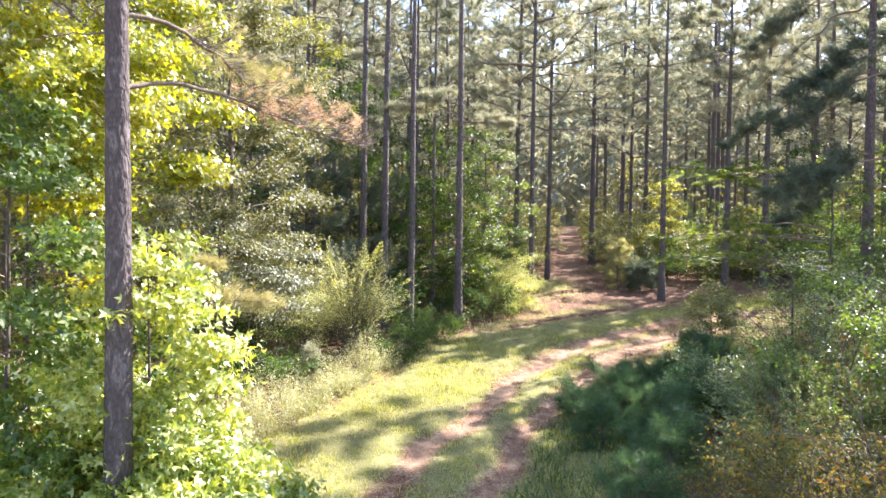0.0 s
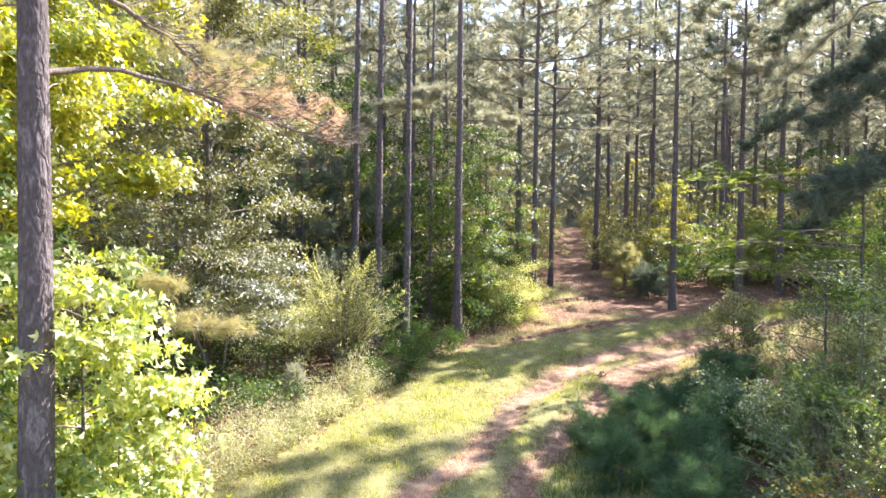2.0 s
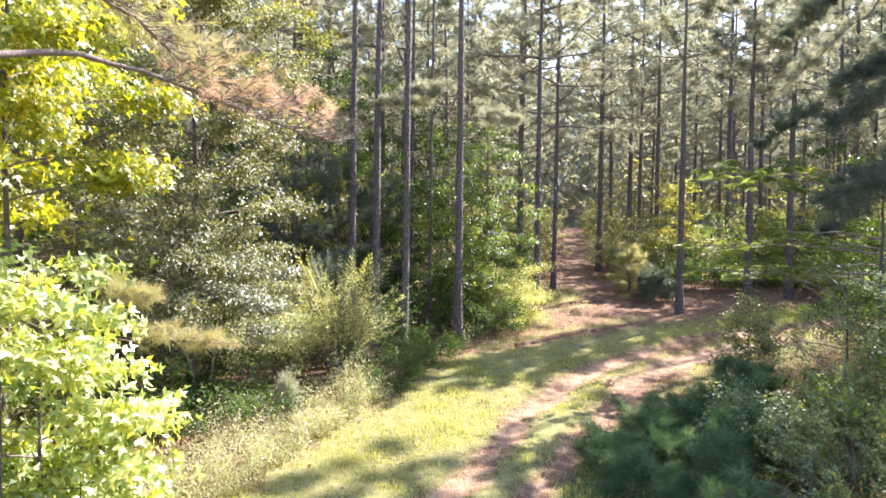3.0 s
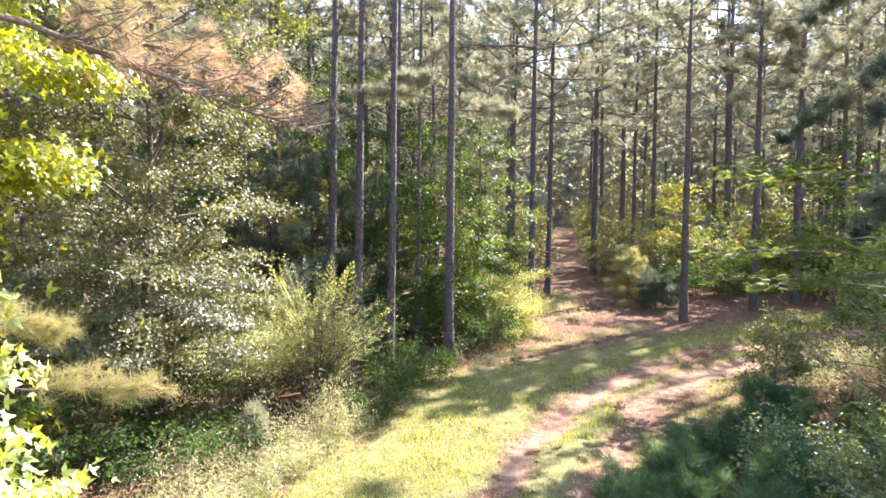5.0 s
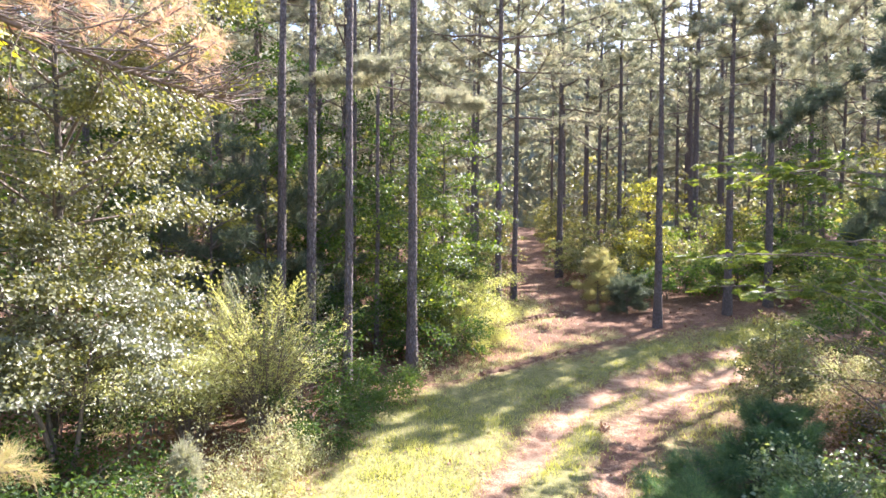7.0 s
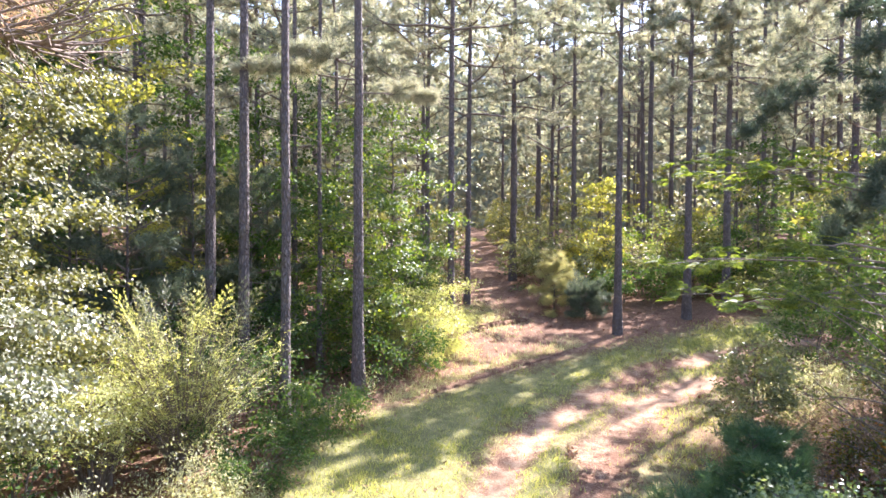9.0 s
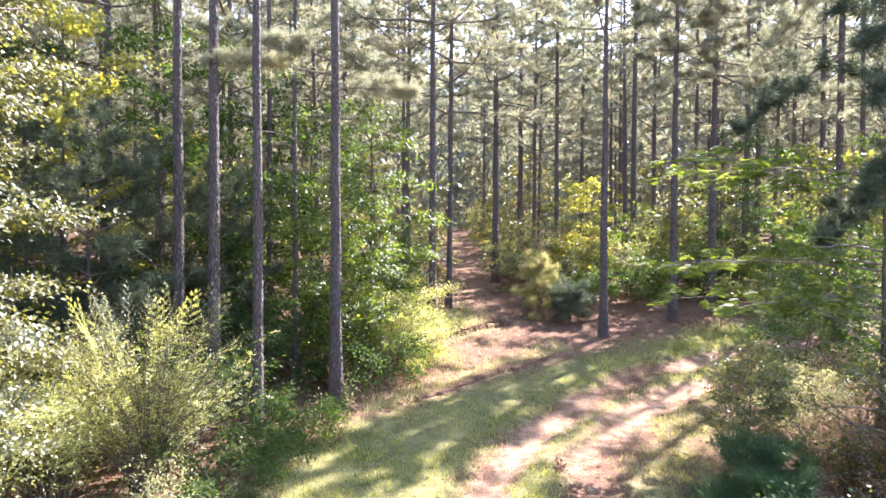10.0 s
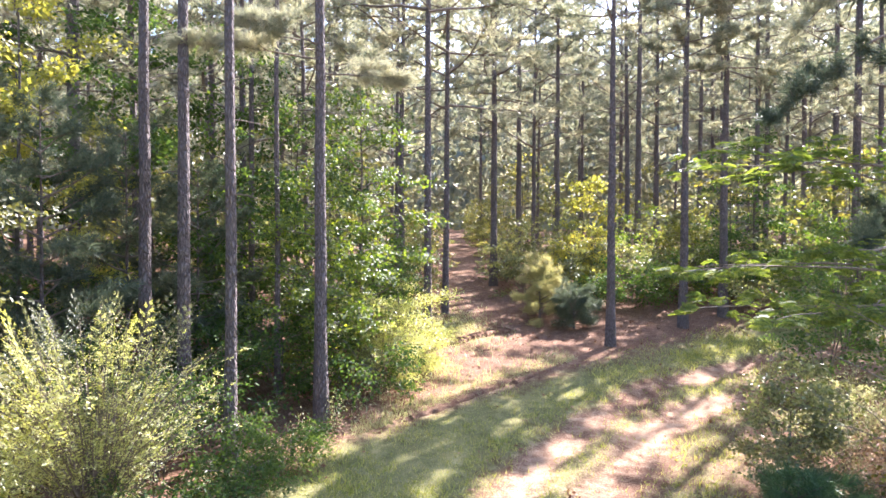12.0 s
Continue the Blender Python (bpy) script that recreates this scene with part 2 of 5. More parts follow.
DRY_LEAF = leaf_material("dry_red_brown_leaves", [(0.0, (0.11, 0.065, 0.04)), (0.4, (0.26, 0.17, 0.115)), (0.7, (0.46, 0.36, 0.28)), (0.88, (0.2, 0.22, 0.09)), (1.0, (0.36, 0.36, 0.17))], 0.5, 0.38, (1.1, 0.95, 0.7), 0.5)
# darker copy of the grass colour, toned for shade beside the track
TALL_GRASS = leaf_material("shade_toned_grass_blades", [(0.0, (0.04, 0.075, 0.035)), (0.6, (0.09, 0.145, 0.06)), (1.0, (0.22, 0.25, 0.1))], 0.45, 0.4, (1.1, 1.1, 0.5), 0.4)
WEED = leaf_material("weed_leaves", [(0.0, (0.13, 0.15, 0.07)), (0.4, (0.34, 0.35, 0.19)), (0.8, (0.58, 0.56, 0.4)), (1.0, (0.56, 0.45, 0.37))], 0.45, 0.42, (1.1, 1.05, 0.6), 0.8)
LITTER = leaf_material("fallen_leaves", [(0.0, (0.1, 0.045, 0.028)), (0.5, (0.27, 0.14, 0.085)), (1.0, (0.48, 0.32, 0.22))], 0.6, 0.15, (1.0, 0.8, 0.6), 0.3)


# ---- shape tools ----
def unit(a):
    return a / np.maximum(np.linalg.norm(a, axis=-1, keepdims=True), 1e-9)


def mesh_of(name, verts, faces, mat, smooth=False):
    """A mesh from an array of points and an array of triangles or quads."""
    verts, faces = np.asarray(verts, np.float32), np.asarray(faces, np.int32)
    me = bpy.data.meshes.new(name)
    k = faces.shape[1]
    me.vertices.add(len(verts))
    me.vertices.foreach_set("co", verts.ravel())
    me.loops.add(faces.size)
    me.loops.foreach_set("vertex_index", faces.ravel())
    me.polygons.add(len(faces))
    me.polygons.foreach_set("loop_start", np.arange(0, faces.size, k, dtype=np.int32))
    me.polygons.foreach_set("use_smooth", np.full(len(faces), smooth))
    me.update(calc_edges=True)
    me.materials.append(mat)
    return me


class Soup:
    """Gathers pieces of one mesh."""

    def __init__(self):
        self.v, self.f, self.n = [], [], 0

    def add(self, v, f):
        if len(v):
            self.v.append(v)
            self.f.append(f + self.n)
            self.n += len(v)

    def mesh(self, name, mat, smooth=False):
        return mesh_of(name, np.concatenate(self.v), np.concatenate(self.f), mat, smooth)


def tube(pts, radii, sides=6, rough=0.0, rng=None):
    """A tapered round limb along a line of points, as quads with a closed tip."""
    pts, radii = np.asarray(pts, float), np.asarray(radii, float)
    n = len(pts)
    tan = unit(np.gradient(pts, axis=0))
    ref = np.where(np.abs(tan[:, 2:3]) > 0.8, np.array([[1.0, 0, 0]]), np.array([[0, 0, 1.0]]))
    if np.abs(tan[:, 2]).mean() > 0.7:
        ref = np.repeat([[1.0, 0, 0]], n, 0)
    elif np.abs(tan[:, 2]).mean() < 0.75:
        ref = np.repeat([[0.03, 0.02, 1.0]], n, 0)
    a = unit(np.cross(tan, ref))
    b = np.cross(tan, a)
    ang = np.linspace(0, 2 * np.pi, sides, endpoint=False)
    rr = np.repeat(radii[:, None], sides, 1)
    if rough and rng is not None:
        rr = rr * (1 + rough * rng.standard_normal(rr.shape))
    ring = a[:, None] * np.cos(ang)[None, :, None] + b[:, None] * np.sin(ang)[None, :, None]
    v = (pts[:, None] + ring * rr[..., None]).reshape(-1, 3)
    i, j = np.meshgrid(np.arange(n - 1), np.arange(sides), indexing="ij")
    k = (j + 1) % sides
    f = np.stack([i * sides + j, i * sides + k, (i + 1) * sides + k, (i + 1) * sides + j], -1).reshape(-1, 4)
    return v, f


def strew(shape, places, along, normal, size):
    """Copies of a small leaf shape at many places, as triangles."""
    sv, sf = shape
    x = unit(along)
    z = unit(normal - (normal * x).sum(-1, keepdims=True) * x)
    y = np.cross(z, x)
    s = np.asarray(size, float).reshape(-1, 1, 1)
    v = places[:, None] + s * (sv[None, :, 0:1] * x[:, None] + sv[None, :, 1:2] * y[:, None] + sv[None, :, 2:3] * z[:, None])
    f = sf[None] + (np.arange(len(places)) * len(sv))[:, None, None]
    return v.reshape(-1, 3), f.reshape(-1, 3)


OVAL = (np.array([[0, 0, 0], [0.45, 0.34, 0.07], [1, 0, -0.05], [0.45, -0.34, 0.07]]), np.array([[0, 2, 1], [0, 3, 2]]))
LONG = (np.array([[0, 0, 0], [0.4, 0.2, 0.04], [1, 0, -0.12], [0.4, -0.2, 0.04]]), np.array([[0, 2, 1], [0, 3, 2]]))
BLADE = (np.array([[0, 0.05, 0], [0, -0.05, 0], [1, 0, 0.0]]), np.array([[0, 1, 2]]))


def star_shape():
    """A leaf of three broad pointed lobes, cupped a little."""
    v, f = [], []
    for a, r, w in ((-1.25, 0.66, 0.16), (0.0, 0.82, 0.19), (1.25, 0.66, 0.16)):
        k = len(v)
        c, n = math.cos(a), math.sin(a)
        v += [(0.24 + r * c, r * n, -0.07), (0.24 + 0.28 * c - w * n, 0.28 * n + w * c, -0.01), (0.24 - 0.14 * c, -0.14 * n, 0.03), (0.24 + 0.28 * c + w * n, 0.28 * n - w * c, -0.01)]
        f += [(k, k + 1, k + 2), (k, k + 2, k + 3)]
    return np.array(v), np.array(f)


def frond_shape(pairs=6):
    """A feathery compound leaf: narrow leaflets in pairs along a stalk."""
    v, f = [], []
    for i in range(pairs):
        t = 0.15 + 0.8 * i / (pairs - 1)
        length = 0.42 * math.sin(math.pi * (0.2 + 0.7 * t))
        for s in (1, -1):
            k = len(v)
            z = -0.2 * t * t
            v += [(t, 0, z), (t + 0.02, s * length * 0.55, z + 0.02), (t + 0.13, s * length, z - 0.07), (t + 0.14, s * length * 0.45, z)]
            f += [(k, k + 1, k + 2), (k, k + 2, k + 3)]
    return np.array(v), np.array(f)


STAR, FROND = star_shape(), frond_shape(9)


def tuft_shape(count, width, rng, spread=0.9):
    """A brush of needles round a shoot's tip."""
    v, f = [], []
    for i in range(count):
        a = rng.uniform(0, 2 * np.pi)
        c = rng.uniform(0.05, spread)
        d = np.array([math.cos(c), math.sin(c) * math.cos(a), math.sin(c) * math.sin(a)]) * rng.uniform(0.75, 1.1)
        base = np.array([rng.uniform(-0.45, 0.12), 0, 0])
        side = np.cross(d, rng.standard_normal(3))
        side = side / np.linalg.norm(side) * width
        k = len(v)
        v += [base + side, base - side, base + d]
        f.append((k, k + 1, k + 2))
    return np.array(v), np.array(f)


# ---- trees and shrubs ----
def part(name, me, parent, label=""):
    ob = new(name, me)
    ob.parent = parent
    if label:
        ob["label"] = label
    return ob


def thing(name, place, label, category, group=""):
    ob = new(name)
    ob.empty_display_size = 0.3
    ob.matrix_basis = Matrix.Translation(place)
    return tagged(ob, label, category, group)


def limb_line(base, azim, rise, length, rng, n=5, sag=0.0, wander=0.08):
    """A wandering line that leaves base in a compass direction, rising and then sagging."""
    t = np.linspace(0, 1, n)
    d = np.array([math.cos(azim), math.sin(azim)])
    side = np.array([-d[1], d[0]])
    bend = np.cumsum(rng.normal(0, wander, n)) * length / n
    p = np.zeros((n, 3))
    p[:, :2] = d * (t * length)[:, None] + side * bend[:, None]
    p[:, 2] = rise * length * t - sag * length * t * t + np.cumsum(rng.normal(0, wander * 0.5, n)) * length / n
    return p + np.asarray(base)


def along_line(p, t):
    x = np.linspace(0, 1, len(p))
    return np.stack([np.interp(t, x, p[:, i]) for i in range(3)], -1)


def trunk_line(height, rng, lean=0.01, n=12):
    t = np.linspace(0, 1, n)
    p = np.zeros((n, 3))
    p[:, 2] = t * height
    p[:, 0] = np.cumsum(rng.normal(0, lean, n)) * height / n
    p[:, 1] = np.cumsum(rng.normal(0, lean, n)) * height / n
    p[:, :2] -= p[0, :2]
    p[0, 2] = -0.35
    return p


def flare(height, radius, pts):
    z = np.clip(pts[:, 2] / height, 0, 1)
    return radius * (1 - 0.8 * z ** 1.1) + radius * 0.4 * np.exp(-np.clip(pts[:, 2], 0, None) / 0.22)


TWIG_SHAPE = (np.array([[0, 0.02, 0], [0, -0.02, 0], [1, 0, 0]]), np.array([[0, 1, 2]]))


def branchwork(wood, twigs, ob):
    """The uncountable small limbs and twigs of a crown."""
    q = np.concatenate(wood.f)
    tri = np.concatenate([q[:, [0, 1, 2]], q[:, [0, 2, 3]]])
    soup = Soup()
    soup.add(np.concatenate(wood.v), tri)
    if twigs.n:
        soup.add(np.concatenate(twigs.v), np.concatenate(twigs.f))
    tagged(part("branchwork", soup.mesh("branchwork", TWIG), ob), kind="stuff")


def pine(name, place, seed, height=21.0, radius=0.15, bare=7.5, limbs=34, tufts=17, needles=10, needle=0.28, width=0.058,
         reach=2.6, mat=None, label="tall pine with a bare grey-brown trunk and sparse needles", group="pines of the wood", lean=0.008, stubs=6):
    rng = np.random.default_rng(seed)
    ob = thing(name, place, label, "tree", group)
    tl = trunk_line(height, rng, lean)
    v, f = tube(tl, flare(height, radius, tl), 10)
    part("trunk", mesh_of("trunk", v, f, BARK_PINE, True), ob)
    wood, twigs, green = Soup(), Soup(), Soup()
    shapes = [tuft_shape(needles, width, rng, 1.35) for _ in range(5)]
    for i in range(limbs):
        u = (i // 3 * 3 + 1.5 + rng.normal(0, 0.35)) / limbs
        h = min(bare + (height - bare) * max(u, 0), height * 0.985)
        s = reach * (1 - 0.68 * u ** 1.4) * rng.uniform(0.5, 1.25)
        rise = 0.03 + 0.5 * u + rng.normal(0, 0.22)
        base = along_line(tl, np.array([h / height]))[0]
        az = i * 2.094 + i // 3 * 0.9 + rng.uniform(-0.5, 0.5)
        line = limb_line(base, az, rise + 0.08, s, rng, 6, rng.uniform(-0.22, 0.12), 0.16)
        r0 = 0.03 * s / 2.4 + 0.008
        v, f = tube(line, np.linspace(r0, 0.006, 6), 4)
        wood.add(v, f)
        m = max(3, int(tufts * s / reach))
        tt = 0.38 + 0.62 * rng.uniform(0, 1.0, m) ** 0.8
        root = along_line(line, tt)
        out = unit(along_line(np.gradient(line, axis=0), tt))
        side = np.cross(out, np.array([0, 0, 1.0])) * rng.choice([-1, 1], (m, 1))
        way = unit(out * 0.7 + side * rng.uniform(0.1, 1.3, (m, 1)) + rng.normal(0, 1, (m, 3)) * np.array([0.25, 0.25, 0.14]) + np.array([0, 0, 0.16]))
        tip = root + way * (s * rng.uniform(0.06, 0.34, (m, 1)) * (1.45 - tt[:, None]))
        v, f = strew(TWIG_SHAPE, root, tip - root, rng.normal(0, 1, (m, 3)), np.linalg.norm(tip - root, axis=1))
        twigs.add(v, f)
        for k in range(5):
            sel = np.arange(m) % 5 == k
            if sel.any():
                for back in (1.0, 0.5):
                    c = root[sel] * (1 - back) + tip[sel] * back + rng.normal(0, 0.05, (sel.sum(), 3))
                    v, f = strew(shapes[k], c, way[sel] + rng.normal(0, 0.35, (sel.sum(), 3)), rng.normal(0, 1, (sel.sum(), 3)), needle * rng.uniform(0.75, 1.25, sel.sum()))
                    green.add(v, f)
    for i in range(stubs):
        h = rng.uniform(2.5, bare)
        base = along_line(tl, np.array([h / height]))[0]
        line = limb_line(base, rng.uniform(0, 6.28), rng.uniform(-0.2, 0.3), rng.uniform(0.3, 1.3), rng, 4, 0.2)
        v, f = tube(line, np.linspace(0.014, 0.004, 4), 4)
        wood.add(v, f)
    branchwork(wood, twigs, ob)
    tagged(part("crown", green.mesh("crown", mat or NEEDLES), ob, "sparse tufts of yellow-green needles"), kind="stuff")
    return ob


def leafy(name, place, seed, height=6.0, radius=0.05, bare=1.0, spread=2.0, limbs=14, clumps=60, leaves=40, size=0.1, shape=OVAL, mat=None,
          clump=0.38, flat=0.5, label="", category="tree", group="", stems=1, lean=0.03, rise=0.5, top=0.75, bark=None, erect=0.0, skirt=1.0, toward=None, tilt=0.62, face=(0, 0, 0.55)):
    """A broad-leaved tree or shrub: stems, limbs, twigs, and leaves in uneven flat clumps on the twigs."""
    rng = np.random.default_rng(seed)
    ob = thing(name, place, label, category, group)
    wood, twigs, green = Soup(), Soup(), Soup()
    ends, ways = [], []
    for st in range(stems):
        hs = height * (1 if st == 0 else rng.uniform(0.6, 0.95))
        tl = trunk_line(hs, rng, lean if stems == 1 else lean * 2.5)
        if stems > 1:
            a = rng.uniform(0, 6.28)
            t = np.linspace(0, 1, len(tl))[:, None] ** 1.2
            tl[:, :2] += np.array([[math.cos(a), math.sin(a)]]) * (t * spread * rng.uniform(0.15, 0.7) + 0.06)
        v, f = tube(tl, np.maximum(flare(hs, radius, tl) if stems == 1 else np.linspace(radius, 0.006, len(tl)), 0.005), 7)
        if st == 0:
            part("trunk" if stems == 1 else "stem", mesh_of("trunk", v, f, bark or BARK_GREY, True), ob)
        else:
            wood.add(v, f)
        for i in range(max(3, limbs // stems)):
            u = (i + rng.uniform(0, 1)) / max(3, limbs // stems)
            h = bare + (hs * 0.97 - bare) * u
            s = spread * rng.uniform(0.6, 1.1) * (skirt + (1 - skirt) * min(1, u * 3)) * max(0.18, math.sqrt(max(0.02, 1 - (abs(u - 0.3) / top) ** 2 * 0.9)))
            base = along_line(tl, np.array([h / hs]))[0]
            az = i * 2.4 + st * 1.1 + rng.uniform(-0.6, 0.6) if toward is None else toward + rng.normal(0, 0.55)
            line = limb_line(base, az, rise * rng.uniform(0.3, 1.3), s, rng, 6, 0.25, 0.14)
            v, f = tube(line, np.linspace(max(0.006, radius * 0.35), 0.004, 6), 4)
            wood.add(v, f)
            m = max(2, int(clumps / limbs * s / spread * 1.3))
            tt = rng.uniform(0.25, 1.0, m) ** 0.6
            root = along_line(line, tt)
            w = unit(unit(along_line(np.gradient(line, axis=0), tt)) + rng.normal(0, 0.55, (m, 3)) * np.array([1, 1, 0.6]) + np.array([0, 0, erect]))
            tip = root + w * (clump * rng.uniform(0.5, 1.5, (m, 1)))
            v, f = strew(TWIG_SHAPE, root, tip - root, rng.normal(0, 1, (m, 3)), np.linalg.norm(tip - root, axis=1))
            twigs.add(v, f)
            ends.append(np.stack([root, tip], 1))
            ways.append(w)
    ends, ways = np.concatenate(ends), np.concatenate(ways)
    n = len(ends)
    counts = np.maximum(4, rng.normal(leaves, leaves * 0.4, n)).astype(int)
    idx = np.repeat(np.arange(n), counts)
    u = rng.uniform(0.1, 1.25, len(idx))[:, None]
    c = ends[idx, 0] * (1 - u) + ends[idx, 1] * u
    off = rng.normal(0, 0.42, (len(idx), 3)) * clump * np.array([1, 1, flat])
    where = c + off
    along = unit(off * np.array([1, 1, 0.4]) + ways[idx] * 0.2 * clump + rng.normal(0, 0.12, (len(idx), 3)) + np.array([0, 0, -0.05 + 0.3 * erect]))
    normal = unit(np.array(face) + rng.normal(0, tilt, (len(idx), 3)))
    along = along - normal * (along * normal).sum(-1, keepdims=True) * 0.9
    v, f = strew(shape, where, along, normal, size * rng.uniform(0.6, 1.25, len(idx)))
    green.add(v, f)
    branchwork(wood, twigs, ob)
    tagged(part("crown", green.mesh("crown", mat or LEAF_GREEN), ob), kind="stuff")
    return ob


# ---- the lie of the land ----
LAND_Y = np.array([-400, -30, 0, 13.9, 19.7, 24.7, 29, 34, 40, 50, 60, 68, 80, 120, 400.0])
LAND_Z = np.array([-6, -1.8, -0.95, 0, 0.45, 0.8, 1.35, 1.9, 2.5, 3.35, 4.3, 4.85, 5.1, 5.6, 8.0])


def land(x, y):
    """Height of the ground: rising gently ahead, a little to the right too."""
    y = np.asarray(y, float)
    z = (np.interp(y, LAND_Y, LAND_Z) * 2 + np.interp(y - 1.5, LAND_Y, LAND_Z) + np.interp(y + 1.5, LAND_Y, LAND_Z)) / 4
    return z + 0.03 * np.clip(np.asarray(x, float) - 9, 0, 12)


TRACK = np.array([(-4.0, 0), (-1.6, 8), (-0.2, 10.8), (0.9, 13.5), (2.7, 17.2), (4.6, 20.8), (7.0, 23.2), (9.6, 24.9), (14, 26.2), (22, 27.5), (40, 30.0)])
TRAIL = np.array([(5.0, 24.0), (6.0, 28), (6.1, 31), (6.5, 34), (8.0, 42), (9.6, 51), (11.1, 59), (12.8, 68), (15, 80.0)])


def gap_to(line, x, y):
    """Distance from a polyline in plan, and on which side."""
    best, side = np.full(np.shape(x), 1e9), np.zeros(np.shape(x))
    for a, b in zip(line[:-1], line[1:]):
        d = b - a
        t = np.clip(((x - a[0]) * d[0] + (y - a[1]) * d[1]) / (d @ d), 0, 1)
        ex, ey = x - a[0] - t * d[0], y - a[1] - t * d[1]
        q = np.hypot(ex, ey)
        s = np.sign(d[0] * ey - d[1] * ex)
        side = np.where(q < best, s, side)
        best = np.minimum(best, q)
    return best, side


LEFT_EDGE = np.array([(-7.5, 4.0), (-3.9, 12.8), (-1.4, 18.9), (0.2, 22.5), (2.4, 25.2), (3.6, 27.5)])
RIGHT_EDGE = np.array([(2.0, 6.0), (4.0, 12.8), (6.2, 17.5), (8.2, 20.5), (11.0, 22.5), (16, 24.0)])


# the crests of the two eroded lips
BANK = np.array([(7.7, 28.0), (6.0, 26.9), (4.6, 26.1), (3.3, 25.1), (2.1, 24.4)])
UPPER_BANK = np.array([(7.0, 31.8), (5.8, 31.0), (4.8, 30.2)])


def masks(x, y):
    """How much grass and how much bare sandy earth lies at a place."""
    dt, st = gap_to(TRACK, x, y)
    wobble = 0.14 * np.sin(0.9 * y + 1.3 * np.sin(0.7 * x)) + 0.08 * np.sin(2.3 * y + x)
    ruts = np.exp(-((dt - 0.74 + wobble) / (0.4 + 0.14 * np.clip((y - 16) / 4, 0, 1))) ** 2) * np.clip((y - 4) / 3, 0, 1)
    wide = 0.55 * np.exp(-(dt / 1.2) ** 2) * np.clip((y - 18) / 4, 0, 1)
    dl, sl = gap_to(LEFT_EDGE, x, y)
    dr, sr = gap_to(RIGHT_EDGE, x, y)
    ragged = 0.35 * np.sin(1.3 * x + 1.9 * np.sin(0.8 * y)) + 0.25 * np.sin(2.9 * y - 1.7 * x)
    lawn = np.clip(0.5 - (sl * dl + ragged * np.clip((11 - y) / 4, 0.3, 2)) * 0.55, 0, 1) * np.clip(0.6 + (sr * dr + ragged * np.clip((11 - y) / 4, 0.3, 2)) * 0.4, 0, 1)
    far = np.clip((27.0 - y + (x - 5) * 0.45) / 2.5, 0, 1)
    dp, _ = gap_to(TRAIL, x, y)
    strip = np.exp(-(dp / 0.9) ** 2) * np.clip((y - 30) / 6, 0, 1) * 0.45
    patchy = 0.5 + 0.25 * (np.sin(1.9 * x + 2.1 * np.sin(1.1 * y)) + np.sin(1.6 * y - 1.3 * x + 1.5 * np.sin(0.9 * x)))
    grass = np.clip(lawn * far * (0.72 + 0.4 * patchy), 0, 1) * (1 - 0.8 * ruts) * (1 - 0.5 * wide)
    # thinner, browner grass right of the track stands in for dappled shade
    grass = grass * np.where((st < 0) & (dt > 0.9), 1 - 0.42 * np.clip((y - 15) / 3, 0, 1), 1.0)
    sand = np.clip(ruts * (0.3 + 0.55 * patchy) * np.where(dt < 2, 1, 0) + wide * 0.5 * patchy + strip * patchy * 1.4, 0, 1)
    db = np.minimum(gap_to(BANK, x, y)[0], gap_to(UPPER_BANK, x, y)[0])
    sand = np.maximum(sand, np.exp(-(db / 0.75) ** 2) * (0.3 + 0.5 * patchy))
    return np.maximum(grass * (1 - 0.5 * np.exp(-(db / 0.6) ** 2)), strip * 0.6), sand, ruts, dp


def grade(lo, a, b, hi, step):
    """Grid lines, close together from a to b and wider and wider out to lo and hi."""
    inner = list(np.arange(a, b, step))
    out, s, p = [], step, inner[-1]
    while p < hi:
        s *= 1.18
        p += s
        out.append(min(p, hi))
    pre, s, p = [], step, a
    while p > lo:
        s *= 1.18
        p -= s
        pre.append(max(p, lo))
    return np.array(pre[::-1] + inner + out)


def build_ground():
    gx, gy = grade(-450, -8, 16, 450, 0.22), grade(-400, 6, 40, 600, 0.22)
    X, Y = np.meshgrid(gx, gy)
    grass, sand, ruts, dp = masks(X, Y)
    rng = np.random.default_rng(4)
    Z = land(X, Y) - 0.07 * ruts - 0.05 * np.exp(-(dp / 1.2) ** 2) * np.clip((Y - 28) / 4, 0, 1)
    near = np.exp(-np.clip(np.hypot(X - 4, Y - 20) - 30, 0, None) / 10)
    Z = Z + near * (rng.normal(0, 0.008, X.shape) + 0.03 * np.sin(X * 1.7 + np.sin(Y * 0.9)) * np.cos(Y * 1.3) + 0.025 * np.sin(X * 0.6 - Y * 0.8))
    nx, ny = len(gx), len(gy)
    i, j = np.meshgrid(np.arange(ny - 1), np.arange(nx - 1), indexing="ij")
    f = np.stack([i * nx + j, i * nx + j + 1, (i + 1) * nx + j + 1, (i + 1) * nx + j], -1).reshape(-1, 4)
    me = mesh_of("ground", np.stack([X, Y, Z], -1).reshape(-1, 3), f, GROUND, True)
    for key, values in (("grass", grass), ("sand", sand)):
        me.attributes.new(key, "FLOAT", "POINT").data.foreach_set("value", values.astype(np.float32).ravel())
    tagged(new("ground", me), "earth floor of pine straw, grass and sandy wheel tracks", "ground", kind="structure")


build_ground()


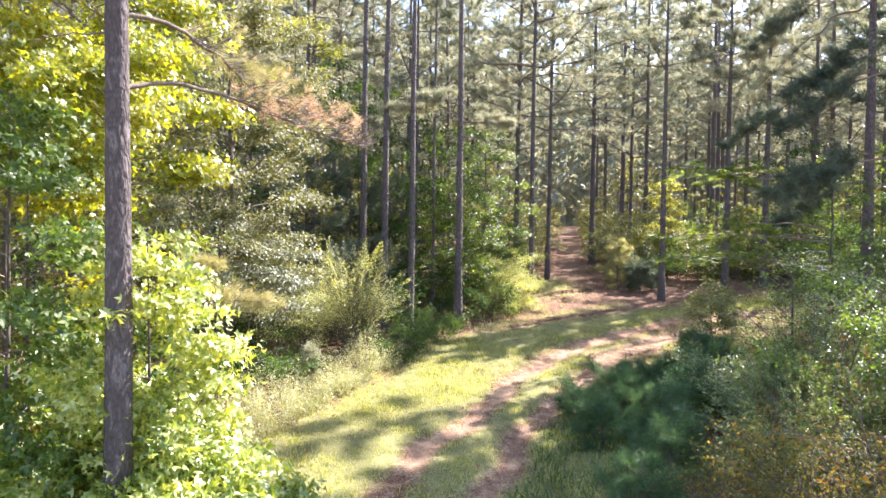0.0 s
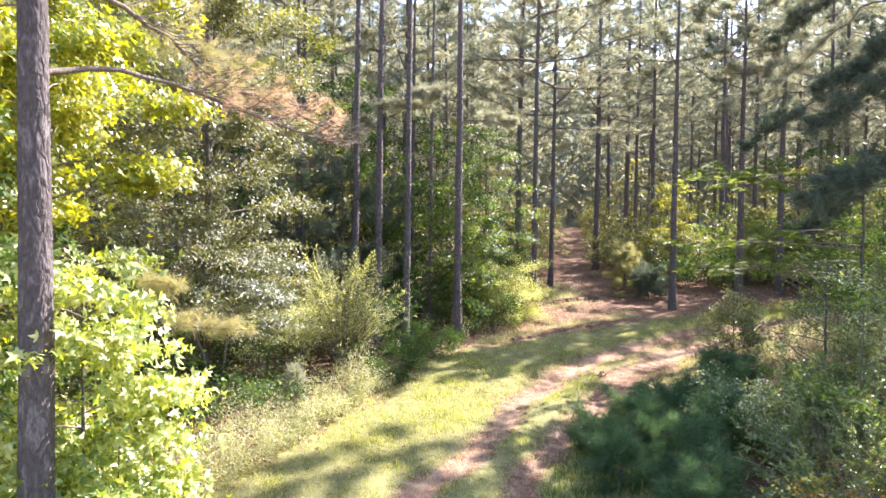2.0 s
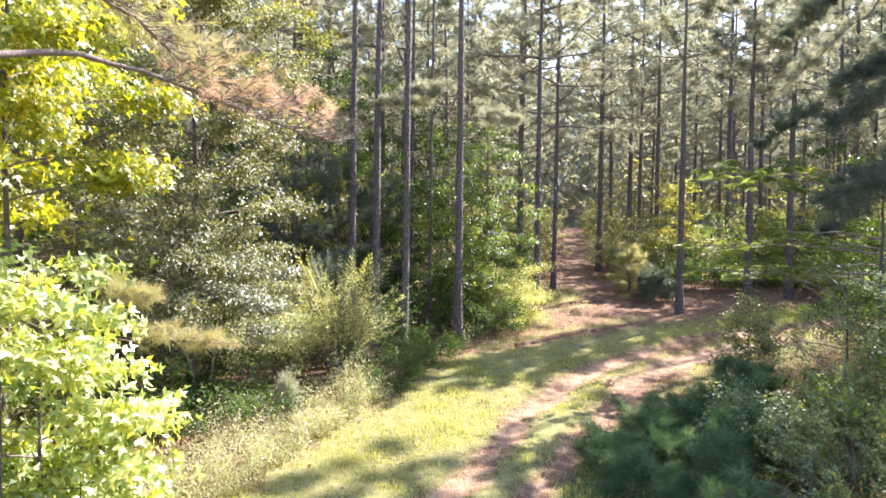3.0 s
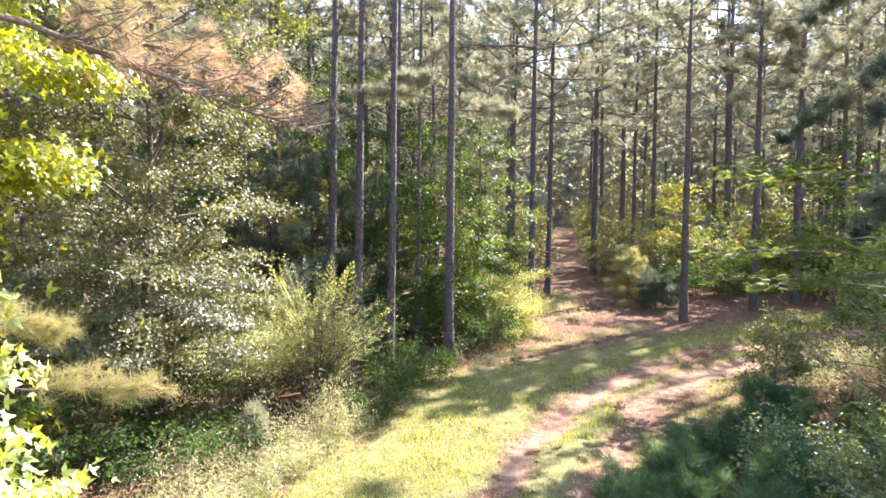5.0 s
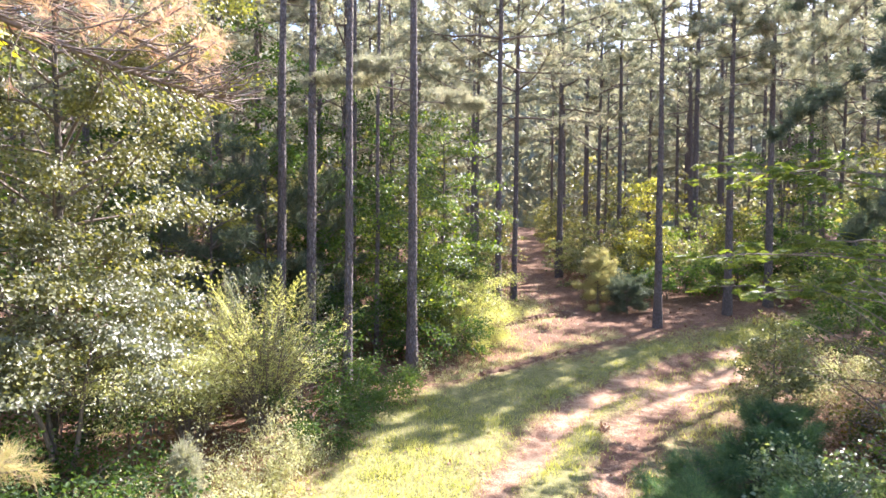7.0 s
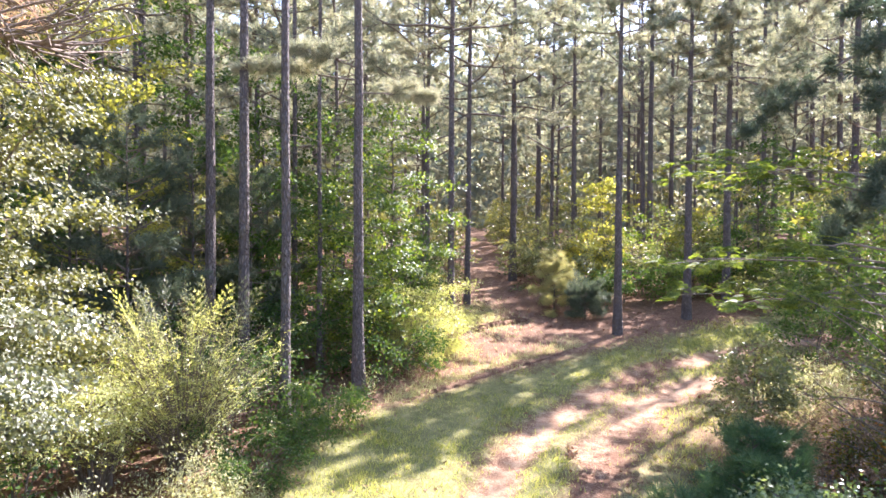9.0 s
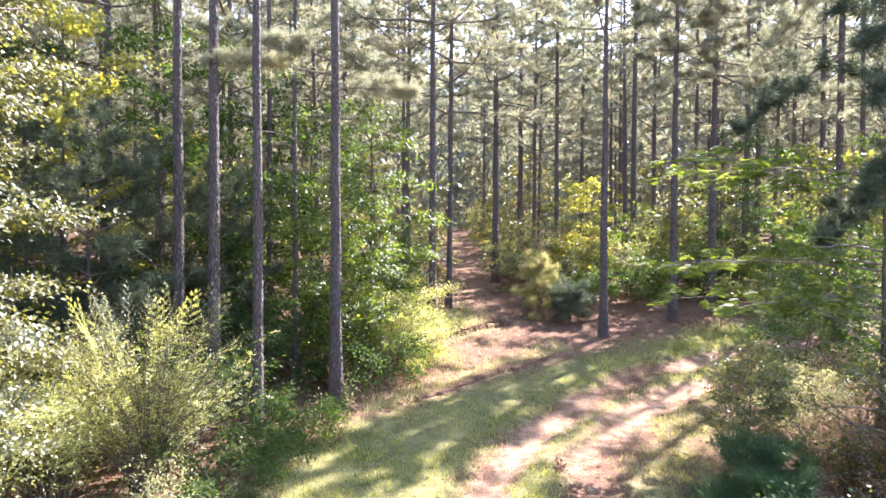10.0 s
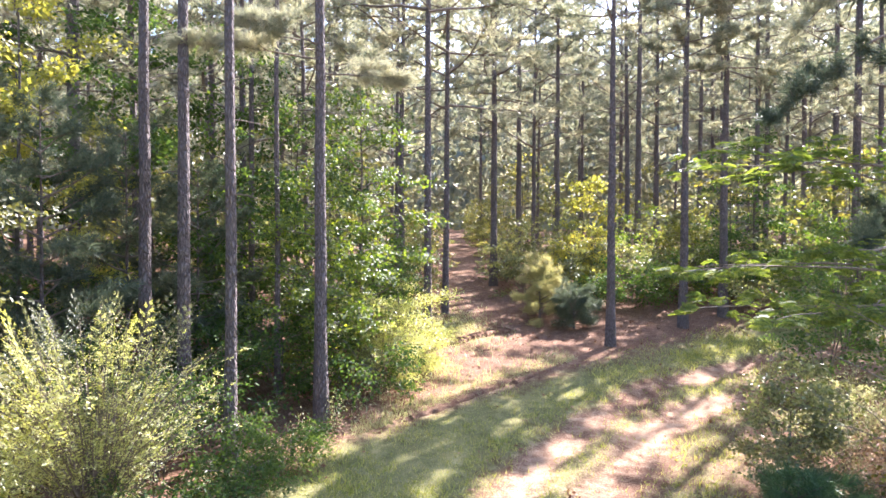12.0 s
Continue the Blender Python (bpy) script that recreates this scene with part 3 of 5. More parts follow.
def build_bank(line, seed, label):
    """A low eroded lip of earth."""
    line = np.array(line)
    t = np.linspace(0, 1, 60)
    x, y = (np.interp(t, np.linspace(0, 1, len(line)), line[:, i]) for i in (0, 1))
    r = np.random.default_rng(seed)
    x, y = x + r.normal(0, 0.03, 60), y + r.normal(0, 0.03, 60)
    fade = np.sin(np.pi * np.clip(t, 0.02, 0.98)) ** 0.4
    rows = []
    for out, up in ((-0.7, -0.02), (-0.2, 0.07), (0.0, 0.1), (0.04, 0.05), (0.06, -0.05)):
        px, py = x + 0.57 * out, y - 0.82 * out
        rows.append(np.stack([px, py, land(px, py) + up * fade + r.normal(0, 0.012, 60) * (up > 0)], -1))
    v = np.stack(rows, 1).reshape(-1, 3)
    i, j = np.meshgrid(np.arange(59), np.arange(4), indexing="ij")
    f = np.stack([i * 5 + j, i * 5 + j + 1, (i + 1) * 5 + j + 1, (i + 1) * 5 + j], -1).reshape(-1, 4)
    tagged(new("bank", mesh_of("bank", v, f, GROUND, True)), label, "bank", kind="structure")


build_bank([(7.7, 27.6), (6.9, 27.0), (6.0, 26.4), (5.3, 26.05), (4.6, 25.6), (3.9, 25.05), (3.3, 24.6), (2.7, 24.3), (2.1, 23.95)], 8, "low eroded lip of earth at the grass edge")
build_bank([(7.2, 31.4), (6.5, 31.0), (5.8, 30.6), (5.3, 30.2), (4.8, 29.8)], 9, "low eroded lip of earth across the foot trail")


def on(x, y, dz=0.0):
    return (x, y, float(land(x, y)) + dz)


# ---- the near pine with its two low limbs ----
def pine_limb(ob, line, r0, twigs, seed, needle_mat, dead_from=0.35, tip_bare=0.85, needle=0.17, per=2, size=0.9, count=22, width=0.02, label="", inner_mat=None, inner_to=0.0):
    """One long limb with curling twigs, and needles on the middle of it."""
    rng = np.random.default_rng(seed)
    line = np.asarray(line, float)
    wood, green, inner = Soup(), Soup(), Soup()
    t = np.linspace(0, 1, 14)
    fine = along_line(line, t) + rng.normal(0, 0.012, (14, 3))
    v, f = tube(fine, np.linspace(r0, 0.007, 14), 7)
    wood.add(v, f)
    shapes = [tuft_shape(count, width, rng, 1.2) for _ in range(4)]
    for i in range(twigs):
        u = dead_from + (1 - dead_from) * (i + rng.uniform(0, 1)) / twigs
        root = along_line(fine, np.array([u]))[0]
        fwd = unit(along_line(np.gradient(fine, axis=0), np.array([u])))[0]
        side = np.cross(fwd, (0, 0, 1.0)) * rng.choice([-1, 1])
        way = unit(fwd * rng.uniform(0.4, 1.0) + side * rng.uniform(0.1, 0.9) + np.array([0, 0, rng.uniform(-0.25, 0.75)]))
        ln = size * rng.uniform(0.35, 1.0) * (1.15 - 0.7 * u)
        n = 6
        s = np.linspace(0, 1, n)[:, None]
        curl = np.array([0, 0, 1.0]) * (s ** 2) * ln * rng.uniform(-0.15, 0.35)
        tw = root + way * s * ln + curl + np.cumsum(rng.normal(0, 0.03, (n, 3)), 0) * ln
        v, f = tube(tw, np.linspace(0.009, 0.003, n), 4)
        wood.add(v, f)
        ends = [tw[-1]]
        dirs = [tw[-1] - tw[-2]]
        for k in range(3):
            b = along_line(tw, np.array([rng.uniform(0.3, 0.95)]))[0]
            w = unit(way + rng.normal(0, 0.6, 3))
            e = b + w * ln * rng.uniform(0.15, 0.4)
            v, f = tube([b, (b + e) / 2 + rng.normal(0, 0.012, 3), e], [0.005, 0.004, 0.002], 3)
            wood.add(v, f)
            ends.append(e)
            dirs.append(w)
        if u < tip_bare:
            for e, w in zip(ends, dirs):
                m = per
                c = e + rng.normal(0, 0.05, (m, 3))
                v, f = strew(shapes[rng.integers(4)], c, np.repeat([w], m, 0) + rng.normal(0, 0.3, (m, 3)), rng.normal(0, 1, (m, 3)), needle * rng.uniform(0.75, 1.2, m))
                (inner if u < inner_to else green).add(v, f)
    limb = part("limb", wood.mesh("limb", TWIG, True), ob)
    if green.n:
        part("needles", green.mesh("needles", needle_mat), limb, label)
    if inner.n:
        part("needles", inner.mesh("needles", inner_mat), limb, "yellow-green needles nearer the trunk")
    return limb


LOWER_LIMB = [(0.08, 0.05, 5.96), (0.43, 0.5, 6.15), (0.95, 1.2, 6.12), (1.59, 1.9, 5.9), (2.36, 2.6, 5.68), (2.74, 2.9, 5.67)]
UPPER_LIMB = [(0.08, 0.05, 6.85), (0.39, 0.4, 6.93), (0.69, 0.8, 6.75), (0.95, 1.2, 6.58), (1.24, 1.6, 6.28), (1.52, 2.0, 6.2), (2.15, 2.55, 5.98), (2.6, 2.85, 5.82)]


def near_pine():
    rng = np.random.default_rng(77)
    ob = thing("pine_tree", on(-4.1, 8.3), "near pine trunk with rough plated bark and two low limbs", "tree")
    base = Vector(ob.matrix_basis.translation)
    height, radius = 22.0, 0.172
    n, sides = 400, 64
    z = np.concatenate([np.linspace(-0.4, 8.6, n - 20), np.linspace(8.9, height, 20)])
    a = np.linspace(0, 2 * np.pi, sides, endpoint=False)
    verts = np.zeros((n, sides, 3))
    for i, h in enumerate(z):
        r = radius * (1 - 0.75 * max(0, h) / height) + 0.07 * math.exp(-max(0, h) / 0.25)
        cx, cy = 0.02 * math.sin(h * 0.5), 0.02 * math.cos(h * 0.37) - 0.02
        for j, q in enumerate(a):
            p = Vector((math.cos(q) * 2.0, math.sin(q) * 2.0, h * 1.7))
            cell = noise.voronoi(p * 1.7 + noise.noise_vector(p * 1.1) * 0.5)[0]
            d = min(0.5, cell[1] - cell[0])
            k = 1 + 0.2 * min(d, 0.3) + 0.03 * noise.noise(p * 5) + 0.03 * noise.noise(p * 0.6)
            verts[i, j] = (cx + r * k * math.cos(q), cy + r * k * math.sin(q), h)
    i, j = np.meshgrid(np.arange(n - 1), np.arange(sides), indexing="ij")
    k = (j + 1) % sides
    f = np.stack([i * sides + j, i * sides + k, (i + 1) * sides + k, (i + 1) * sides + j], -1).reshape(-1, 4)
    part("trunk", mesh_of("trunk", verts.reshape(-1, 3), f, BARK_NEAR, True), ob, "straight trunk in rough grey-brown bark plates")
    g = -base.z
    lower = np.array(LOWER_LIMB) + (0, 0, g)
    upper = np.array(UPPER_LIMB) + (0, 0, g)
    pine_limb(ob, lower, 0.036, 84, 3, NEEDLES_DEAD, 0.4, 0.52, needle=0.15, per=1, size=1.1, count=20, width=0.013, label="rust-brown dying needles")
    pine_limb(ob, upper, 0.032, 72, 4, NEEDLES_DEAD, 0.22, 0.97, needle=0.18, per=1, size=0.9, count=24, width=0.013, label="rust and yellow dying needles", inner_mat=NEEDLES_GOLD, inner_to=0.62)
    for i in range(4):
        line = limb_line((0, 0, 6.6 + g + 0.5 * i), rng.uniform(2.4, 3.8), 0.1, rng.uniform(0.5, 1.2), rng, 5, 0.3)
        pine_limb(ob, line, 0.013, 5, 10 + i, NEEDLES, 0.5, 0.0, size=0.3)
    top = Soup()
    shapes = [tuft_shape(14, 0.05, rng, 1.2) for _ in range(4)]
    for i in range(26):
        h = 11 + i * 0.42
        line = limb_line((0, 0, h), i * 2.4, 0.25, 2.7 * (1 - 0.03 * i), rng, 5, 0.2)
        m = 14
        tt = rng.uniform(0.35, 1, m)
        c = along_line(line, tt) + rng.normal(0, 0.25, (m, 3))
        v, f = strew(shapes[i % 4], c, rng.normal(0, 1, (m, 3)) + (0, 0, 0.5), rng.normal(0, 1, (m, 3)), 0.22 * rng.uniform(0.8, 1.2, m))
        top.add(v, f)
    tagged(part("crown", top.mesh("crown", NEEDLES), ob), kind="stuff")


near_pine()

# ---- pines that line the trail ----
TALL = "tall pine with a bare grey-brown trunk and sparse needles"
PINES = [("A", -3.0, 24.5, .14, 15), ("B", -2.1, 23.9, .14, 15), ("C", -1.1, 22.4, .115, 15), ("D", 0.6, 24.4, .15, 14.5), ("E", 4.1, 30.6, .13, 10.0),
         ("F", 5.4, 34.0, .12, 7.5), ("G", 9.0, 39.9, .17, 8.5), ("H", 13.3, 49.1, .19, 10), ("I", 9.7, 29.1, .145, 10.0), ("J", 12.4, 40.5, .13, 9.5),
         ("K", 13.1, 30.5, .16, 8.5), ("L", 15.5, 31.7, .17, 9.0), ("M", 15.7, 38.6, .16, 11.0), ("E2", 4.0, 35.7, .12, 8.0), ("P", -9.0, 34.0, .17, 9.5), ("S", -1.2, 29.4, .1, 13.0), ("T", -0.4, 26.3, .075, 12.0)]
SHORT = {"I": 14.5, "K": 15.0, "L": 15.5}
for k, (code, x, y, r, bare) in enumerate(PINES):
    ob = pine("pine_tree", on(x, y), 100 + k, SHORT[code] if code in SHORT else 20.0 + 3 * ((k * 7) % 5) / 5, r, bare, limbs=14 if code == "I" else 34 if code in "KL" else 14 if code in "ABCDST" else int(3.2 * (21 - bare)), tufts=30, label=TALL, reach=2.0 if code in "ABCDIKLST" else 2.6 if code == "M" else 3.6)
    if code == "D":
        for q, (z, az, ln) in enumerate([(7.5, 0.1, 1.9), (7.8, 3.3, 2.9), (8.1, 3.9, 2.0)]):
            pine_limb(ob, limb_line((0, 0, z), az, 0.1, ln, np.random.default_rng(700 + q), 6, 0.1), 0.024, 44, 710 + q, NEEDLES, 0.3, 1.0, 0.26, 2, 0.6, 16, 0.018)

# pine added for the shade that its high, unseen crown throws on the grass
pine("pine_tree", on(21.1, 31.5), 144, 26.0, 0.17, 22.5, 26, 30, reach=1.6, label=TALL)

# the big dark pine beside the track, with long low limbs
dark_pine = pine("pine_tree", on(13.9, 21.6), 140, 17.8, 0.2, 12.4, 40, 32, 13, 0.32, 0.05, 2.3, NEEDLES, "big dark pine with long drooping limbs beside the track", lean=0.004, stubs=2)
def reaching_limb(ob, z, tip, seed, mat, twigs=60, thick=0.045):
    """A long limb from the trunk at a height, rising a little and then drooping to a tip given in the world."""
    o = ob.matrix_basis.translation
    e = np.array(tip) - np.array(o)
    t = np.linspace(0, 1, 8)[:, None]
    line = np.array([[0, 0, z - o.z]]) * (1 - t) + e * t + np.array([[0, 0, 1.0]]) * np.sin(np.pi * t) * 0.35
    line[1:-1] += np.random.default_rng(seed).normal(0, 0.09, (6, 3))
    pine_limb(ob, line, thick, twigs, seed + 1, mat, 0.5, 1.0, 0.28, 3, 0.85, 15, 0.022)


# limbs marked dark take the needle colour that has shade painted in
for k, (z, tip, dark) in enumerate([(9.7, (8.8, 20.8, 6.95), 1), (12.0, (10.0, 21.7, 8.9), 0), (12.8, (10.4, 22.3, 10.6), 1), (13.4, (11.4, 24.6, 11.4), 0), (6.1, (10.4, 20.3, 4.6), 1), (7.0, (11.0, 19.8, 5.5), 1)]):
    reaching_limb(dark_pine, z, tip, 520 + 3 * k, NEEDLES_SHADED if dark else NEEDLES, 30 if dark else 20)

# pines added out of view to cast shade; only the first one's limbs show
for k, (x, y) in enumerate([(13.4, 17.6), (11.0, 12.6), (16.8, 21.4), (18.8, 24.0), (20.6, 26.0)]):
    ob = pine("pine_tree", on(x, y), 150 + k, (20.5, 17.5, 22.5, 22.5, 22.5)[k], 0.16, 11.0 if k < 2 else 6.5 if k == 2 else 10.0, 38, 26, 11, 0.4, 0.055, 2.8 if k < 2 else 3.4, NEEDLES_SHADED, "dark pine added out of view to shade the thicket", "dark pines by the thicket")
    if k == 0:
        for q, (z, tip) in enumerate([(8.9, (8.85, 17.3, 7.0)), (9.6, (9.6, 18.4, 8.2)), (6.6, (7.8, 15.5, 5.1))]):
            reaching_limb(ob, z, tip, 560 + 3 * q, NEEDLES_SHADED, 36)


def shoot_bush(name, place, seed, height, spread, shoots, mat, label, leaf=0.075, twigs_each=7, plumes=0):
    """A shrub of many arching shoots set with small leaves in two ranks, side twigs like feathers."""
    rng = np.random.default_rng(seed)
    ob = thing(name, place, label, "bush")
    wood, twigs, green = Soup(), Soup(), Soup()
    for k in range(shoots):
        az, ln = rng.uniform(0, 6.28), height * rng.uniform(0.55, 1.12)
        lean = spread * rng.uniform(0.15, 1.0) ** 0.7
        t = np.linspace(0, 1, 7)[:, None]
        d = np.array([[math.cos(az), math.sin(az), 0]])
        line = d * lean * t ** 1.6 + d * 0.2 + np.array([[0, 0, 1.0]]) * ln * (t - 0.22 * (lean / spread) * t ** 3) + np.cumsum(rng.normal(0, 0.02, (7, 3)), 0)
        line[0, 2] = -0.1
        v, f = tube(line, np.linspace(0.012, 0.003, 7), 4)
        wood.add(v, f)
        m = twigs_each
        tt = rng.uniform(0.25, 0.97, m)
        root = along_line(line, tt)
        way = unit(along_line(np.gradient(line, axis=0), tt)) * 0.8 + rng.normal(0, 0.55, (m, 3)) + d * 0.25
        tip = root + unit(way) * (rng.uniform(0.2, 0.55, (m, 1)) * (1.2 - 0.8 * tt[:, None]))
        v, f = strew(TWIG_SHAPE, root, tip - root, rng.normal(0, 1, (m, 3)), np.linalg.norm(tip - root, axis=1))
        twigs.add(v, f)
        axes = [(root[i], tip[i], 11) for i in range(m)] + [(along_line(line, np.array([0.6]))[0], line[-1], 18)]
        for a, b, n in axes:
            u = np.linspace(0.05, 1, n)[:, None]
            x = unit(b - a)
            side = unit(np.cross(x, (0, 0, 1.0)) + rng.normal(0, 0.2, 3))
            sign = np.where(np.arange(n) % 2, 1.0, -1.0)[:, None]
            c = a * (1 - u) + b * u + rng.normal(0, 0.008, (n, 3))
            along = side * sign + x * 0.7 + rng.normal(0, 0.2, (n, 3))
            v, f = strew(LONG, c, along, np.array([0.6, -0.2, 0.55]) + rng.normal(0, 0.5, (n, 3)), leaf * rng.uniform(0.7, 1.2, n) * (1.15 - 0.45 * u[:, 0]))
            green.add(v, f)
    branchwork(wood, twigs, ob)
    tagged(part("crown", green.mesh("crown", mat), ob), kind="stuff")
    for k in range(plumes):
        az, far = rng.uniform(0, 6.28), spread * 0.55 * rng.uniform(0, 1) ** 0.6
        foot = np.array([far * math.cos(az), far * math.sin(az), height * 0.72])
        way = unit(np.array([math.cos(az) * 0.35, math.sin(az) * 0.35, 1.0]) + rng.normal(0, 0.12, 3))
        size = height * rng.uniform(0.28, 0.4)
        plume = Soup()
        u = np.linspace(0.15, 0.98, 15)
        side = unit(np.cross(way, rng.normal(0, 1, 3)))
        for i, q in enumerate(u):
            a = foot + way * size * q
            b = a + (side * (1 if i % 2 else -1) + way * 0.75) * size * 0.3 * (1.05 - q)
            n = 10
            w = np.linspace(0.1, 1, n)[:, None]
            c = a * (1 - w) + b * w
            flip = np.where(np.arange(n) % 2, 1.0, -1.0)[:, None]
            v, f = strew(LONG, c, way * flip * 0.8 + unit(b - a) * 0.7 + rng.normal(0, 0.15, (n, 3)), np.cross(way, side) + rng.normal(0, 0.3, (n, 3)), leaf * 0.8 * rng.uniform(0.7, 1.1, n))
            plume.add(v, f)
        v, f = strew((BLADE[0] * np.array([1, 0.06, 1]), BLADE[1]), foot[None], (way * size)[None], side[None], [size])
        plume.add(v, f)
        part("plume", plume.mesh("plume", LEAF_SILVER if k % 2 else mat), ob, "upright fern-like shoot")
    return ob


# ---- left side: sweetgums, oaks, privet, young pine ----
leafy("sweetgum_tree", on(-5.45, 10.8), 201, 10.0, 0.05, 4.9, 1.9, 34, 430, 60, 0.112, STAR, LEAF_GUM, 0.42, 0.4, "leafy sweetgum with star-shaped yellow-green leaves", "tree", tilt=0.5, face=(0.6, -0.2, 0.5))
leafy("sweetgum_tree", on(-4.12, 9.15), 204, 4.5, 0.035, 0.5, 1.0, 30, 230, 32, 0.122, STAR, LEAF_SAPLING, 0.33, 0.4, "young sweetgum with glossy star-shaped leaves toned pale as in sun", "tree", tilt=0.6, face=(0.6, -0.2, 0.5))
leafy("sweetgum_tree", on(-6.2, 9.2), 205, 6.4, 0.04, 0.6, 1.6, 36, 300, 42, 0.115, STAR, LEAF_GREEN, 0.4, 0.4, "young sweetgum at the wood's edge", "tree", tilt=0.5, face=(0.6, -0.2, 0.5))
leafy("sweetgum_tree", on(-8.2, 12.4), 202, 9.5, 0.08, 0.8, 2.9, 36, 340, 24, 0.17, STAR, LEAF_GUM, 0.48, 0.4, "sweetgum with sunlit yellow-green leaves", "tree")
leafy("sweetgum_tree", on(-10.5, 9.5), 203, 9.0, 0.08, 0.6, 2.8, 30, 200, 34, 0.17, OVAL, LEAF_GREEN, 0.5, 0.45, "shaded green sweetgum at the wood's edge", "tree")
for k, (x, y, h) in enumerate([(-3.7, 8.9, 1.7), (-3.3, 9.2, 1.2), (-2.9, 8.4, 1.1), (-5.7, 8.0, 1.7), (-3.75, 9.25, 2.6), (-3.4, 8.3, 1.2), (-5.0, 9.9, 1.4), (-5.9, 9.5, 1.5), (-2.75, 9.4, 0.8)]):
    leafy("sweetgum_sapling", on(x, y), 210 + k, h, 0.018, 0.15, 0.9, 20, 150, 19, 0.125, STAR, LEAF_SAPLING, 0.25, 0.5, "low sweetgum sapling with leaves coloured pale for sunlight", "sapling", "saplings at the wood's edge", tilt=0.55, face=(0.6, -0.2, 0.5))
leafy("oak_tree", on(-6.0, 18.2), 228, 10.5, 0.1, 1.8, 2.75, 56, 700, 96, 0.08, OVAL, LEAF_OAK, 0.46, 0.36, "small-leaved oak with dull grey-green leaves", "tree", rise=0.85, tilt=0.5, face=(0.6, -0.2, 0.5))
leafy("oak_tree", on(-8.8, 16.2), 221, 11.0, 0.11, 0.5, 3.3, 46, 440, 66, 0.088, OVAL, LEAF_OAK, 0.48, 0.42, "small-leaved oak turning yellow at the top", "tree", rise=0.85, tilt=0.5, face=(0.6, -0.2, 0.5))
leafy("wax_myrtle", on(-5.3, 17.2), 224, 5.0, 0.05, 1.5, 1.75, 38, 300, 92, 0.076, OVAL, LEAF_SILVER, 0.36, 0.28, "glossy small-leaved tree with silvery sunlit sprays", "tree", stems=3, rise=0.35, tilt=0.55, face=(0.55, -0.15, 0.5))
leafy("oak_tree", on(-11.5, 20.5), 223, 11.5, 0.11, 1.0, 3.4, 36, 320, 30, 0.14, OVAL, LEAF_YELLOW, 0.55, 0.42, "yellowing oak deep in the wood", "tree")
# these young pines look shaded through their needle colour
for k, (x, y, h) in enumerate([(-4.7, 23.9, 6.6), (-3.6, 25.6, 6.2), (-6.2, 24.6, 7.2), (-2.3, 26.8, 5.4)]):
    pine("young_pine", on(x, y), 250 + k, h, 0.05, 0.9, 42, 26, 14, 0.3, 0.022, 1.7, NEEDLES_SHADED, "dark soft-needled young pine, the wood's shade put into its needle colour", "dark young pines", stubs=0)
shoot_bush("privet_bush", on(-2.7, 20.1), 230, 3.25, 1.95, 210, LEAF_PALE, "pale privet bush with feathery arching shoots", 0.055, 9, 22)
shoot_bush("privet_bush", on(-4.0, 19.6), 234, 2.7, 1.4, 80, LEAF_PALE, "pale privet bush with feathery arching shoots", 0.07)
leafy("privet_bush", on(-4.7, 18.3), 231, 2.7, 0.02, 1.2, 1.35, 40, 300, 66, 0.052, LONG, LEAF_PALE, 0.4, 0.2, "pale silvery privet with flat sprays of leaves", "bush", stems=5, rise=0.4, tilt=0.5, face=(0.6, -0.2, 0.5))
for k, (x, y, h) in enumerate([(-0.2, 21.9, 0.9), (-0.8, 20.9, 0.9), (-1.4, 19.6, 0.7)]):
    leafy("low_bush", on(x, y), 236 + k, h, 0.012, 0.05, 0.75, 26, 150, 30, 0.08, LONG, LEAF_SHADE, 0.25, 0.6, "low soft green bush at the wood's edge in the shade", "bush", "low bushes at the wood's edge", stems=6, rise=0.7)
leafy("privet_bush", on(-6.6, 15.2), 233, 1.9, 0.02, 0.3, 1.7, 36, 220, 36, 0.08, OVAL, LEAF_SHADE, 0.36, 0.5, "bush under the oaks, leaves toned dark as in shade", "bush", stems=5, rise=0.6)

# most of these bushes carry their shade in the leaf colour
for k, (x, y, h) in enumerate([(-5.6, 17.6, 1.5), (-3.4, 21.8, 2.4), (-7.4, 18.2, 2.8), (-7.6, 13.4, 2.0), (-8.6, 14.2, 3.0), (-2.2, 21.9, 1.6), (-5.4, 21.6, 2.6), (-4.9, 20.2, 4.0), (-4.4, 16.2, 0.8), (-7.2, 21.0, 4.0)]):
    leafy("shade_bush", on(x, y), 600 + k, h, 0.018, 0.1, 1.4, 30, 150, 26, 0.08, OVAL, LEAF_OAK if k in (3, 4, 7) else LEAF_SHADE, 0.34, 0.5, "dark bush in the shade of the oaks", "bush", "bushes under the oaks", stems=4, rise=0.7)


def young_pine():
    ob = thing("young_pine", on(-6.5, 10.3), "young pine with yellowing needles on a low branch", "tree")
    rng = np.random.default_rng(5)
    tl = trunk_line(5.6, rng, 0.01)
    v, f = tube(tl, np.linspace(0.045, 0.01, len(tl)), 8)
    part("trunk", mesh_of("trunk", v, f, BARK_PINE, True), ob)
    for i, (z, bend, tip, twigs) in enumerate([(3.9, (1.9, 0.25, 3.35), (3.65, 0.85, 3.22), 18), (4.3, (1.7, 0.3, 3.95), (2.75, 0.65, 3.85), 16)]):
        line = np.array([(0, 0, z), (0.9, 0.1, z - 0.12), bend, [(p + q) / 2 for p, q in zip(bend, tip)], tip], float) + rng.normal(0, 0.03, (5, 3))
        pine_limb(ob, line, 0.02, twigs, 60 + i, NEEDLES_GOLD, 0.7, 1.0, 0.19, 2, 0.4, 26, 0.01, label="yellowing needles")


young_pine()

